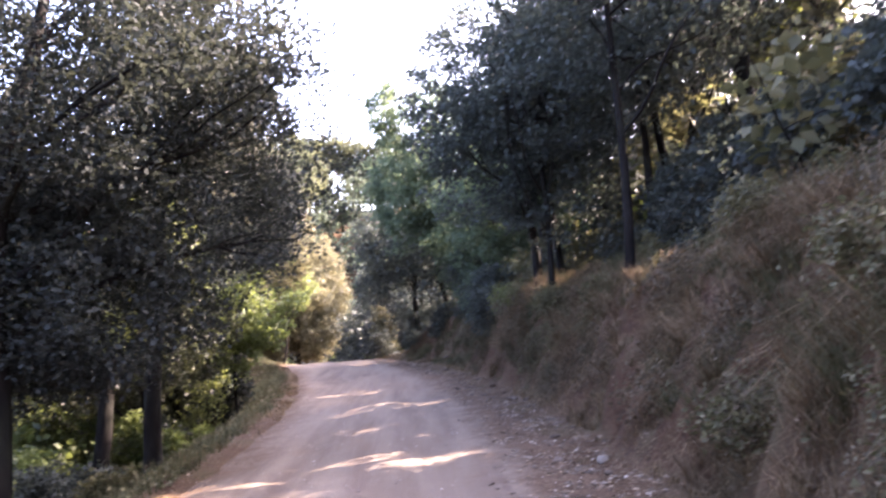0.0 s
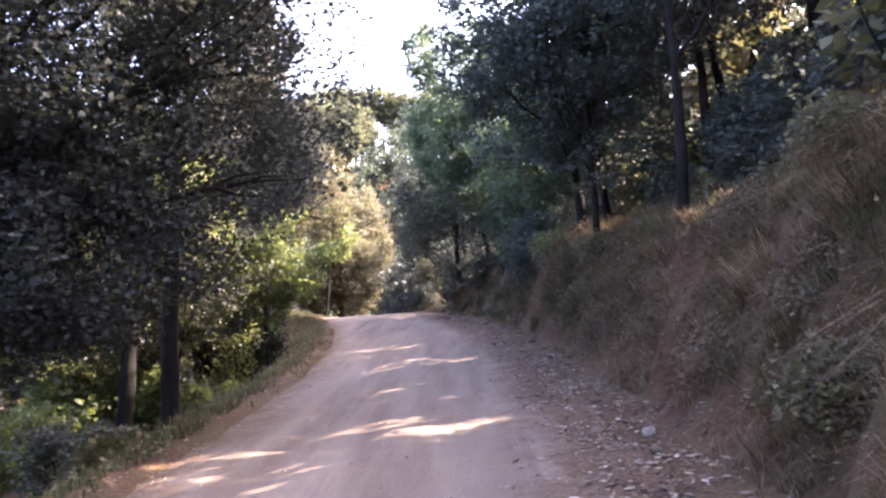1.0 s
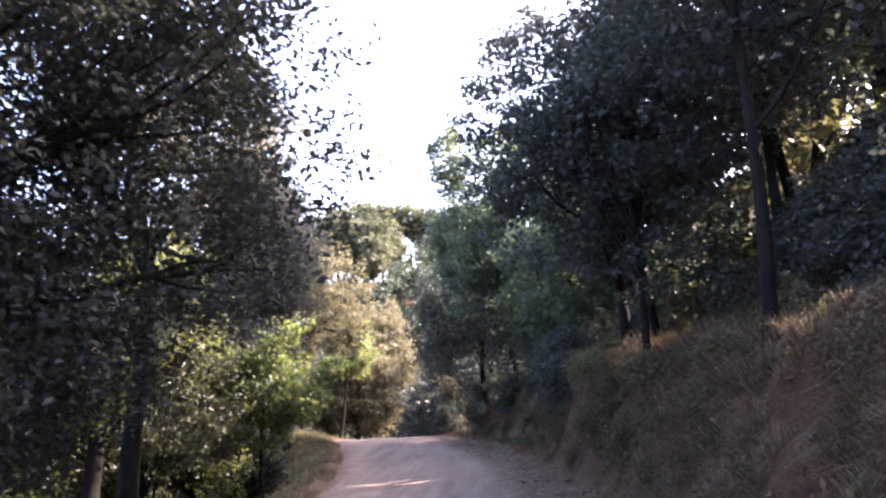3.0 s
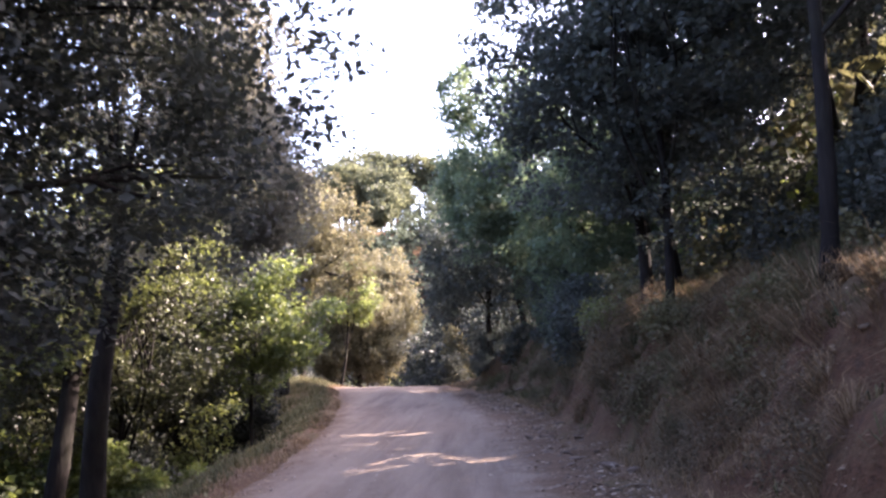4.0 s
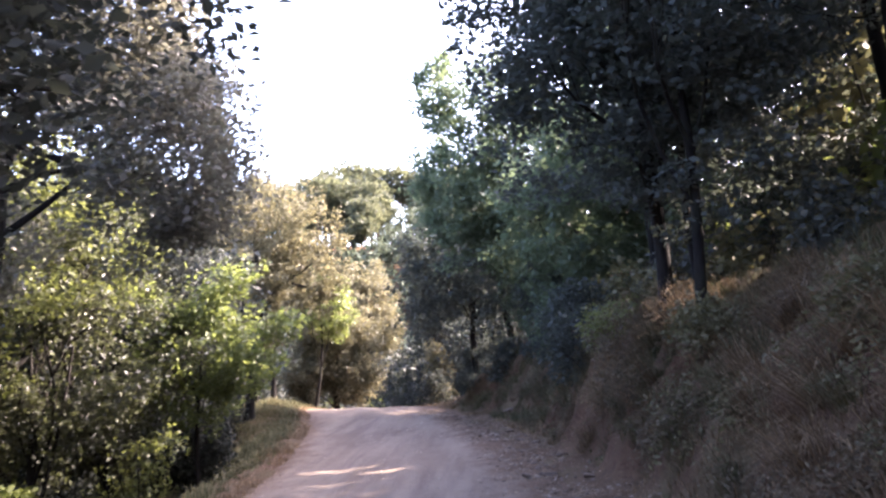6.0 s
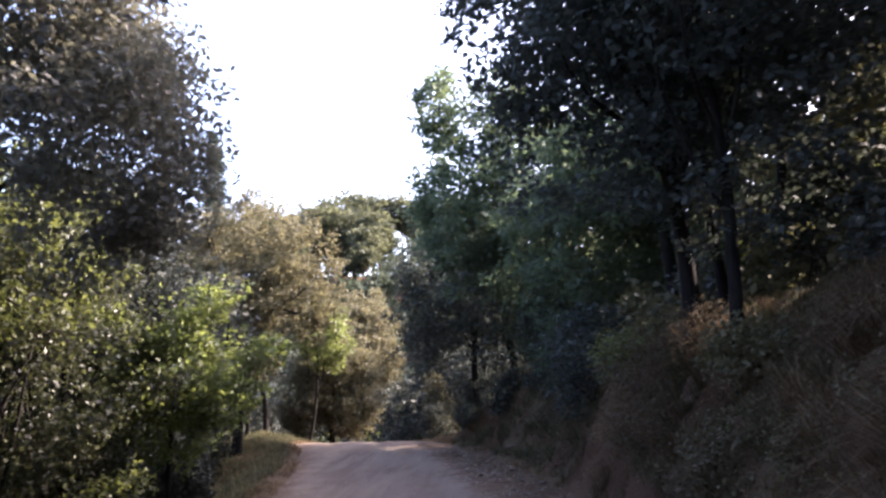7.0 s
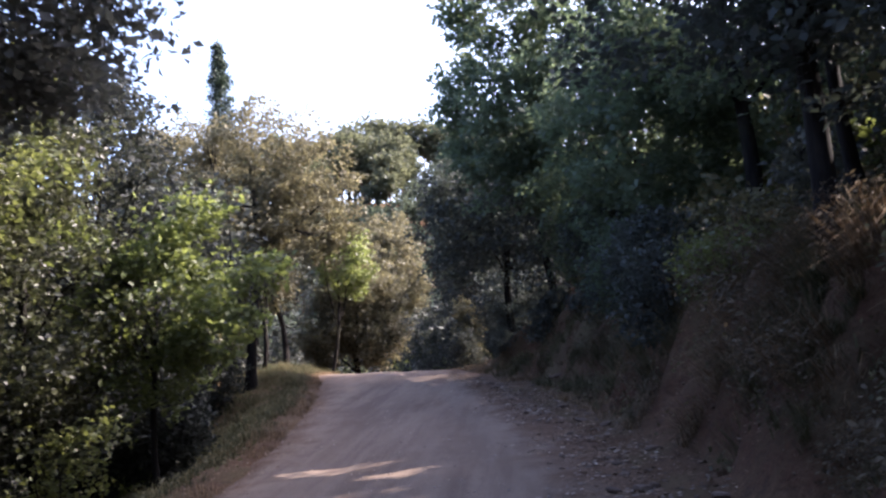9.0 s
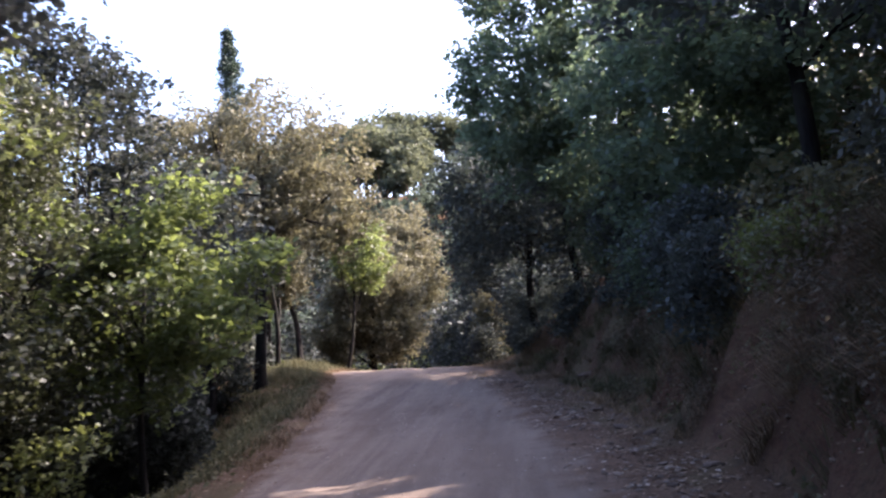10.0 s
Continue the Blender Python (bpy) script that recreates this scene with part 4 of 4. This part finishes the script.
# mostly unseen oaks beside and behind the camera, added to block light
grove(deep_wood[:1], [(-4.2, -3.4, 1.0), (3.0, -4.6, 1.0), (-4.6, -8.4, 1.0), (3.4, -9.4, 1.0), (-6.2, 0.6, 0.95), (-0.6, -12.0, 1.1), (5.4, -2.5, 1.0), (-6.5, 3.0, 1.0), (-7.0, -3.0, 1.05), (6.5, -8.0, 1.0), (-8.0, -9.0, 1.0), (6.5, 49.0, 0.9)], "trees beside the track")
low = []
for k in range(60):
    x, y = rng.uniform(-22, -8.8), rng.uniform(9, 50)
    if x - float(middle(y)) < -6.3:
        low.append((x, y, rng.uniform(0.7, 1.3)))
grove(low_wood[:3], low, "undergrowth")
grove([low_wood[3], low_wood[1]], [(-16.0, 58.0, 1.6), (-13.0, 60.0, 1.5), (-11.0, 62.5, 1.7), (-9.5, 61.0, 1.3), (-7.6, 63.0, 1.5), (-6.0, 61.0, 1.3), (-4.6, 64.0, 1.6), (-3.6, 61.0, 1.2), (-10.0, 68.0, 2.0), (-7.0, 71.0, 2.0),
                                  (-3.0, 69.0, 2.0), (0.0, 67.0, 1.8), (-13.5, 66.0, 2.0), (-17.0, 64.0, 2.0), (-10.8, 55.0, 1.2), (-12.5, 51.5, 1.3), (-14.0, 47.5, 1.3), (-12.0, 44.0, 1.1), (-5.2, 57.0, 0.9)], "undergrowth")
grove(deep_wood[:1], [(-12.5, 72.0, 1.2), (-8.6, 75.0, 1.3), (-3.4, 74.0, 1.2), (0.6, 78.0, 1.2), (-16.5, 70.0, 1.2)], "trees past the crest")
# a backdrop oak, its shade put into the leaf colour
shady = tree("oak_tree", -10.6, 57.5, 139, "oak with shade-darkened leaves and boughs to the ground past the crest", leaf=OAK_SHADED, crown=(0, 0, 3.8), radii=(3.0, 3.0, 3.8), trunk=0.15, tips=190, per=14, size=(0.25, 0.145), group="trees past the crest", **FAR)
# tallest ones right of the track are added to block sun past the crest
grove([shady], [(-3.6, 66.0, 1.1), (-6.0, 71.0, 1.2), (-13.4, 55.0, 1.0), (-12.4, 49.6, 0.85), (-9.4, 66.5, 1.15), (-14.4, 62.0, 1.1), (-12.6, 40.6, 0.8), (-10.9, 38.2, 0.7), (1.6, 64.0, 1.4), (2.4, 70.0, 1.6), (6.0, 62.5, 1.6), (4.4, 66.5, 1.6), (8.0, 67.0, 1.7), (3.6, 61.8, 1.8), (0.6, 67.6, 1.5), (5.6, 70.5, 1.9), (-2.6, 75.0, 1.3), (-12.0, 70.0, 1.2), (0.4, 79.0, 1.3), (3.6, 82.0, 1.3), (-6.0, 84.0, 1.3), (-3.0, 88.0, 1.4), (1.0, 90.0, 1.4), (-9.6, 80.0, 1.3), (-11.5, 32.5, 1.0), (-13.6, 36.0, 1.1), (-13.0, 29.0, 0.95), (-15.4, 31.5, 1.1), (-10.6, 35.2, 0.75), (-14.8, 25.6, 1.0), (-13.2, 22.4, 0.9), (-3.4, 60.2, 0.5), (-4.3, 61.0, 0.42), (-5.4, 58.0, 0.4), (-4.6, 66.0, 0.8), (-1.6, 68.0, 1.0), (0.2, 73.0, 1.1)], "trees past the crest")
brow = small_bush(5.0, 9.2, 145, "grey green undergrowth bush above the bank", SHRUB)
edge = []
for k in range(46):
    y = 7.0 + k * 0.66
    u = 4.35 + rng.uniform(0, 1.5)
    edge.append((float(middle(y)) + u, y + rng.uniform(-0.3, 0.3), rng.uniform(0.3, 0.62) * (0.5 if y < 17 else 1.0)))
grove([low_wood[3], brow], edge, "undergrowth")
grove([low_wood[3], low_wood[0], low_wood[3]], [(rng.uniform(6, 20), rng.uniform(4, 40), rng.uniform(0.6, 1.1)) for k in range(30)], "undergrowth")

grove([low_wood[3], brow], [(rng.uniform(6.5, 17), rng.uniform(20, 44), rng.uniform(1.2, 1.9)) for k in range(26)], "undergrowth")
grove([low_wood[3]], [(rng.uniform(7.5, 13), rng.uniform(2, 20), rng.uniform(0.7, 1.1)) for k in range(10)], "undergrowth")

grove([low_wood[3], brow], [(9.0, 29.0, 1.7), (10.0, 32.6, 1.8), (11.5, 30.6, 1.7), (8.2, 33.4, 1.5), (12.0, 36.2, 1.8), (13.0, 33.0, 1.9), (10.6, 38.4, 1.7), (14.2, 39.0, 1.9),
                             (7.4, 13.6, 1.2), (8.4, 15.4, 1.4), (9.4, 14.0, 1.5)], "undergrowth")
grove([low_wood[3]], [(-9.6, 38.2, 1.0), (-10.6, 41.2, 1.1), (-9.9, 34.6, 0.9), (-11.4, 36.4, 1.3), (-10.2, 44.2, 1.0), (-8.9, 31.6, 0.7)], "undergrowth")

# ---- wooded hill in the distance ----
HILL = dict(far=True, spread=0.62, low=0.5)
pines = [
    tree("pine_tree", -16.0, 150.0, 161, "tall umbrella pine on the distant hill", leaf=PINE, bark=PINE_BARK, crown=(0, 0, 10.8), radii=(3.7, 3.7, 4.4), trunk=0.26, tips=170, per=10, size=(0.64, 0.37), limbs=5,
         gap=0.26, more=[((2.0, -1.4, 8.2), (2.7, 2.7, 2.3), 0.45), ((-2.2, -0.8, 7.4), (2.5, 2.5, 2.2), 0.4)], group="pines on the hill", **HILL),
    tree("pine_tree", -12.6, 151.0, 163, "bare trunked umbrella pine on the distant hill", leaf=PINE, bark=PINE_BARK, crown=(0, 0, 11.6), radii=(2.9, 2.9, 3.4), trunk=0.22, tips=90, per=10, size=(0.64, 0.37), limbs=4,
         gap=0.28, more=[((1.2, -0.8, 9.0), (1.7, 1.7, 1.3), 0.25)], group="pines on the hill", **HILL)]
hill_oak = tree("oak_tree", -20.0, 108.0, 162, "green oak on the distant hillside", leaf=HILL_LEAF, crown=(0, 0, 5.0), radii=(4.2, 4.2, 4.6), trunk=0.2, tips=84, per=9, size=(0.76, 0.44), gap=0.25, limbs=2, group="woods on the hill", far=True, spread=0.5, low=0.5)
rng = np.random.default_rng(170)
# the ridge: a close stand, thinning to bare trunks towards its end
grove(pines[:1], [(-29.5, 150, 0.74), (-26.6, 147, 0.82), (-24.0, 151, 0.93), (-22.4, 146, 0.86), (-19.4, 150, 1.06), (-21.0, 153, 0.98), (-17.2, 146, 0.8), (-32.5, 152, 0.82), (-36.0, 151, 0.78), (-7.0, 152, 0.92), (-3.8, 150, 0.9), (-0.6, 151, 0.9), (2.6, 150, 0.9)], "pines on the hill")
grove(pines[1:], [(-14.4, 148, 1.02), (-10.4, 149.5, 0.95), (-9.0, 151, 0.98)], "pines on the hill")
grove([hill_oak], [(x + rng.uniform(-0.8, 0.8), 146 + rng.uniform(-2, 3), rng.uniform(0.85, 1.05)) for x in (-37, -34, -31, -28, -25.4, -22.8, -20.2, -17.6, -15.6, -14.2, -7.2, -4.6, -2.0, 1.0, 4.0)], "woods on the hill")
# lower down the slope
grove(pines[:1], [(x + rng.uniform(-1.0, 1.0), 131 + rng.uniform(-4, 6), rng.uniform(0.72, 0.9)) for x in np.arange(-38, -12.4, 2.3)], "pines on the hill")
grove([hill_oak], [(x + rng.uniform(-2, 2), y + rng.uniform(-3, 3), s * rng.uniform(0.85, 1.15)) for y, s in ((86, 0.9), (98, 1.0), (108, 0.95), (116, 0.85), (123, 0.8), (130, 0.7), (137, 0.7)) for x in np.arange(-8 - y * 0.26, 8 + y * 0.02, 3.7)], "woods on the hill")

# ---- grass, litter and stones ----
rng = np.random.default_rng(200)
x, y = scatter(rng, 6500, lambda r, n: 2.6 + r.beta(1.05, 1.4, n) * 2.0, 1.0, 46, lambda x, y: lattice(x, y, 1.3, 31) * 0.55 + lattice(x, y, 0.45, 35) * 0.45 > 0.54)
grass("dry_grass", x, y, rng, 0.2, 0.0036, 0.25, DRY, "dry tan grass in patches on the earth bank", 11, 0.1)
def clumps(rng, n, each, y_lo, y_hi, spread):
    """Places in loose clumps on the face and brow of the bank."""
    x, y = scatter(rng, n, lambda r, m: 2.9 + r.beta(1.7, 1.5, m) * 1.7, y_lo, y_hi)
    x, y = np.repeat(x, each), np.repeat(y, each)
    return x + rng.normal(size=len(x)) * spread, y + rng.normal(size=len(y)) * spread * 1.3


x, y = clumps(rng, 150, 5, 1.5, 23, 0.09)
grass("grass_tussocks", x, y, rng, 0.44, 0.0036, 0.75, DRY, "long dry tussocks of grass drooping over the bank", 40, 0.06)
x, y = clumps(rng, 120, 5, 1.5, 34, 0.1)
grass("grass_tussocks", x, y, rng, 0.36, 0.0036, 0.6, LUSH, "olive green tussocks of grass among the dry ones", 38, 0.07)
x, y = scatter(rng, 1500, lambda r, n: 4.1 + r.uniform(0, 1, n) * 1.5, 2.0, 34, lambda x, y: lattice(x, y, 0.8, 42) > 0.42)
grass("grass_tussocks", x, y, rng, 0.34, 0.004, 0.3, LUSH, "grey green grass along the brow of the bank", 16, 0.09)
x, y = scatter(rng, 2600, lambda r, n: -2.15 - r.beta(1.2, 2.4, n) * 1.1, 3.0, 47, lambda x, y: (lattice(x, y, 0.7, 32) > 0.4) & (lattice(x, y, 0.1, 36) < step((y - 10) / 16) + 0.04))
grass("dry_grass", x, y, rng, 0.17, 0.0035, 0.2, DRY, "short dry orange grass along the edge of the track")
withered = [tree("withered_bush", 2.75, 6.3, 260, "withered brown bush tangled on the bank", "bush", WITHERED, STEM, 0.005, (0, 0, 0.24), (0.55, 0.5, 0.36), 50, 18, (0.046, 0.02), 0.1, 5, 0.36, "withered bushes on the bank", None, stems=2, low=0.1, far=True),
            tree("withered_bush", 2.9, 9.3, 261, "withered brown bush with pale bare stems", "bush", WITHERED, STEM, 0.005, (0, 0, 0.3), (0.42, 0.5, 0.4), 52, 20, (0.034, 0.016), 0.1, 6, 0.42, "withered bushes on the bank", None, stems=3, low=0.1, far=True)]
for k in range(40):
    yy = 3.0 + k * 0.68 + rng.uniform(-0.2, 0.2)
    xx = float(middle(yy)) + rng.uniform(2.85, 4.3)
    q = rng.uniform(0.6, 1.3)
    copy_thing(withered[k % 2], pose(xx, yy, float(terrain(xx, yy)) - 0.05, 0, -22, rng.uniform(-60, 60)) @ Matrix.Diagonal((q, q, q, 1)))
x, y = scatter(rng, 6000, lambda r, n: -2.5 - r.beta(1.1, 2.0, n) * 3.2, 3.0, 48, lambda x, y: (lattice(x, y, 0.9, 33) > 0.25) & (lattice(x, y, 0.1, 37) < step((y - 4) / 12) + 0.2))
grass("green_grass", x, y, rng, 0.24, 0.0045, 0.3, LUSH, "green grass on the verge below the track")
x, y = scatter(rng, 4200, lambda r, n: -2.75 - r.uniform(0, 1, n) * 2.6, 15.0, 46)
grass("green_grass", x, y, rng, 0.27, 0.006, 0.3, LUSH, "dark green grass thick on the outer verge")
x, y = scatter(rng, 1500, lambda r, n: 3.0 + r.uniform(0, 1, n) * 4.5, 0.0, 40, lambda x, y: lattice(x, y, 1.4, 34) > 0.5)
grass("green_grass", x, y, rng, 0.28, 0.008, 0.3, LUSH, "sparse green grass and weeds on top of the bank")


def weeds(name, x, y, rng, size, mat, label, n_leaf=16, reach=0.14, tall=0.16):
    """Low broad-leaved plants: rosettes of leaves a hand high."""
    c = np.stack([x, y, terrain(x, y)], -1)
    where = np.repeat(c, n_leaf, axis=0)
    where = where + rng.normal(size=where.shape) * [reach, reach, 0] + [0, 0, 1] * rng.uniform(0.01, tall, (len(where), 1))
    v, f = leaves(rng, where, size, size * 0.6)
    return tagged(new(name, mesh_from(name, v, f, mat)), label, "weeds", "", "stuff")


x, y = scatter(rng, 420, lambda r, n: -2.5 - r.uniform(0, 1, n) ** 1.2 * 4.5, 4.0, 34, lambda x, y: lattice(x, y, 0.9, 38) > 0.4)
weeds("weeds", x, y, rng, 0.075, SHRUB, "low broad-leaved weeds on the slope below the track")
bramble = tree("bramble", 2.6, 4.4, 250, "low grey green bramble sprawling on the bank", "bramble", SHRUB, BARK, 0.004, (0, 0, 0.18), (0.42, 0.42, 0.22), 44, 16, (0.04, 0.022), 0.09, 3, 0.3, "brambles on the bank", None, stems=3, low=0.1, far=True)
for k in range(30):
    yy = rng.uniform(3.5, 31)
    xx = float(middle(yy)) + rng.uniform(3.0, 4.7)
    q = rng.uniform(0.6, 1.25)
    c = copy_thing(bramble, pose(xx, yy, float(terrain(xx, yy)) - 0.03, 0, -25, rng.uniform(-50, 50)) @ Matrix.Diagonal((q, q, q, 1)))
x, y = scatter(rng, 520, lambda r, n: 2.85 + r.uniform(0, 1, n) * 3.0, 1.0, 34, lambda x, y: lattice(x, y, 1.2, 39) > 0.5)
weeds("weeds", x, y, rng, 0.065, SHRUB, "grey green weeds and brambles on the bank", 14, 0.16, 0.2)


def litter(name, x, y, rng, size, mat, label):
    z = terrain(x, y)
    u = x - middle(y)
    z = np.where(np.abs(u) < 2.4, np.maximum(z, road_surface(u, y)), z) + 0.012
    v, f = leaves(rng, np.stack([x, y, z], -1), size, size * 0.55)
    v = v.reshape(-1, 4, 3)
    v[:, :, 2] = z[:, None] + (v[:, :, 2] - z[:, None]) * 0.22
    return tagged(new(name, mesh_from(name, v.reshape(-1, 3), f, mat)), label, "leaf litter", "", "stuff")


x, y = scatter(rng, 17000, lambda r, n: 2.2 + r.normal(size=n) * 0.36, 0.0, 40, lambda x, y: lattice(x, y, 0.5, 43) > 0.3)
litter("fallen_leaves", x, y, rng, 0.055, FALLEN, "brown fallen leaves along the foot of the bank")
x, y = scatter(rng, 5200, lambda r, n: 2.05 + r.normal(size=n) * 0.4, 3.0, 36, lambda x, y: lattice(x, y, 0.35, 44) > 0.45)
litter("bark_chips", x, y, rng, 0.085, CHIP, "dark and pale chips of bark and schist along the foot of the bank")
x, y = scatter(rng, 14000, lambda r, n: 3.0 + r.uniform(0, 1, n) * 4.0, 0.0, 34)
litter("fallen_leaves", x, y, rng, 0.06, FALLEN, "brown fallen leaves caught on the bank")
x, y = scatter(rng, 3200, lambda r, n: -2.25 + r.normal(size=n) * 0.25, 2.0, 36)
litter("fallen_leaves", x, y, rng, 0.05, FALLEN, "brown fallen leaves along the lower edge of the track")
x, y = scatter(rng, 11000, lambda r, n: -2.4 - r.uniform(0, 1, n) ** 1.3 * 8, 4.0, 36)
litter("fallen_leaves", x, y, rng, 0.07, FALLEN, "brown fallen leaves on the slope below the track")


def pebbles(name, x, y, rng, lo, hi, mat, label):
    """Squashed eight-sided stones half sunk in the dirt."""
    n = len(x)
    u = x - middle(y)
    z = np.where(np.abs(u) < 2.4, np.maximum(terrain(x, y), road_surface(u, y)), terrain(x, y))
    s = lo * (hi / lo) ** (rng.uniform(0, 1, n) ** 2.2)
    a = rng.uniform(0, np.pi, n)
    e1 = np.stack([np.cos(a), np.sin(a), 0 * a], -1) * (s * rng.uniform(0.7, 1.3, n))[:, None]
    e2 = np.stack([-np.sin(a), np.cos(a), 0 * a], -1) * (s * rng.uniform(0.5, 0.9, n))[:, None]
    e3 = np.stack([0 * a, 0 * a, s * rng.uniform(0.25, 0.6, n)], -1)
    e3 += e1 * rng.normal(size=(n, 1)) * 0.15
    c = np.stack([x, y, z + s * 0.08], -1)
    v = np.stack([c + e1, c + e2, c - e1, c - e2, c + e3 + e1 * 0.3, c + e3 * 0.85 - e1 * 0.35, c - e3], 1)
    v = (v + rng.normal(size=v.shape) * s[:, None, None] * 0.1).reshape(-1, 3)
    i = np.arange(n)[:, None] * 7
    f = np.stack([i + q for q in ([0, 1, 4], [1, 5, 4], [1, 2, 5], [2, 3, 5], [3, 4, 5], [3, 0, 4], [1, 0, 6], [2, 1, 6], [3, 2, 6], [0, 3, 6])], 1).reshape(-1, 3)
    return tagged(new(name, mesh_from(name, v, f, mat)), label, "gravel", "", "stuff")


x, y = scatter(rng, 3000, lambda r, n: r.normal(size=n) * 0.9 + r.choice([-1.7, -0.1, 1.8], n), 1.0, 36, lambda x, y: lattice(x, y, 1.2, 41) > 0.3)
pebbles("gravel", x, y, rng, 0.005, 0.026, ROAD_PEBBLE, "loose pale gravel on the dirt track")
x, y = scatter(rng, 1700, lambda r, n: 2.2 + r.normal(size=n) * 0.34, 1.0, 38)
pebbles("gravel", x, y, rng, 0.008, 0.04, PEBBLE, "stony rubble along the foot of the bank")

x, y = scatter(rng, 1200, lambda r, n: 2.7 + r.uniform(0, 1, n) * 1.6, 1.0, 36)
pebbles("gravel", x, y, rng, 0.012, 0.06, PEBBLE, "small stones in the earth of the bank")


def rock_mesh(seed, flat):
    rng = np.random.default_rng(seed)
    bm = bmesh.new()
    bmesh.ops.create_icosphere(bm, subdivisions=2, radius=1.0)
    cuts = rng.normal(size=(9, 3))
    cuts /= np.linalg.norm(cuts, axis=1, keepdims=True)
    depth = rng.uniform(0.45, 0.85, 9)
    for vert in bm.verts:
        p = np.array(vert.co)
        for n, d in zip(cuts, depth):
            over = p @ n - d
            if over > 0:
                p = p - n * over * 0.92
        vert.co = p * [1.0, 0.75, flat]
    me = bpy.data.meshes.new("rock")
    bm.to_mesh(me)
    bm.free()
    me.materials.append(STONE)
    return me


PALE = stone_material("pale_quartz", (0.24, 0.205, 0.175), (0.44, 0.395, 0.35))
pale = rock_mesh(317, 0.42)
pale.materials.clear()
pale.materials.append(PALE)
rocks = [rock_mesh(300 + k, q) for k, q in enumerate((0.3, 0.36, 0.5, 0.22, 0.28))]
spots = [(1.72, 15.65, 0.13), (1.40, 16.8, 0.11), (1.95, 15.2, 0.12), (1.07, 24.25, 0.12), (1.2, 31.0, 0.17), (1.09, 31.4, 0.13), (0.6, 31.1, 0.11)]
for k in range(120):
    yy = rng.uniform(3, 34)
    spots.append((float(middle(yy)) + 2.2 + rng.normal() * 0.28, yy, 0.03 + 0.09 * rng.random() ** 2))
for k, (x, y, s) in enumerate(spots):
    ob = new("rock", rocks[(k * 2 + 2) % 5])
    ob.matrix_basis = pose(x, y, float(np.maximum(terrain(x, y), road_surface(x - middle(y), y)) if x - float(middle(y)) < 2.6 else terrain(x, y)) + s * 0.12, rng.normal() * 9, rng.normal() * 9, rng.uniform(0, 360)) @ Matrix.Diagonal((s, s, s, 1))
    tagged(ob, "pale grey angular stone lying at the foot of the bank", "rock", "stones along the track")

for x, y, s, turn in ((1.8, 8.6, 0.09, 40), (1.74, 15.6, 0.07, 110), (1.9, 12.1, 0.045, 200)):
    ob = new("rock", pale)
    ob.matrix_basis = pose(x, y, float(terrain(x, y)) + s * 0.3, 12, -18, turn) @ Matrix.Diagonal((s, s, s, 1))
    tagged(ob, "pale broken stone lying on the edge of the track", "rock", "stones along the track")

# ---- dead sticks ----
for k in range(26):
    yy = rng.uniform(5, 30)
    xx = float(middle(yy)) + 2.2 + rng.normal() * 0.18
    a = rng.uniform(0, np.pi)
    l = rng.uniform(0.15, 0.42)
    e = np.array([np.cos(a) * l, np.sin(a) * l, 0])
    b = np.array([xx, yy, 0]) + e
    z0, z1 = float(terrain(xx, yy)) + 0.02, float(terrain(b[0], b[1])) + 0.03
    path = bend(rng, (0, 0, 0), (e[0], e[1], z1 - z0), 6, 0.03)
    v, f = tube(path, np.linspace(0.009, 0.004, 6), 5)
    ob = new("stick", mesh_from("stick", v, f, TWIG, True))
    ob.location = (xx, yy, z0)
    tagged(ob, "dry broken twig lying among the rubble", "stick", "sticks along the track")
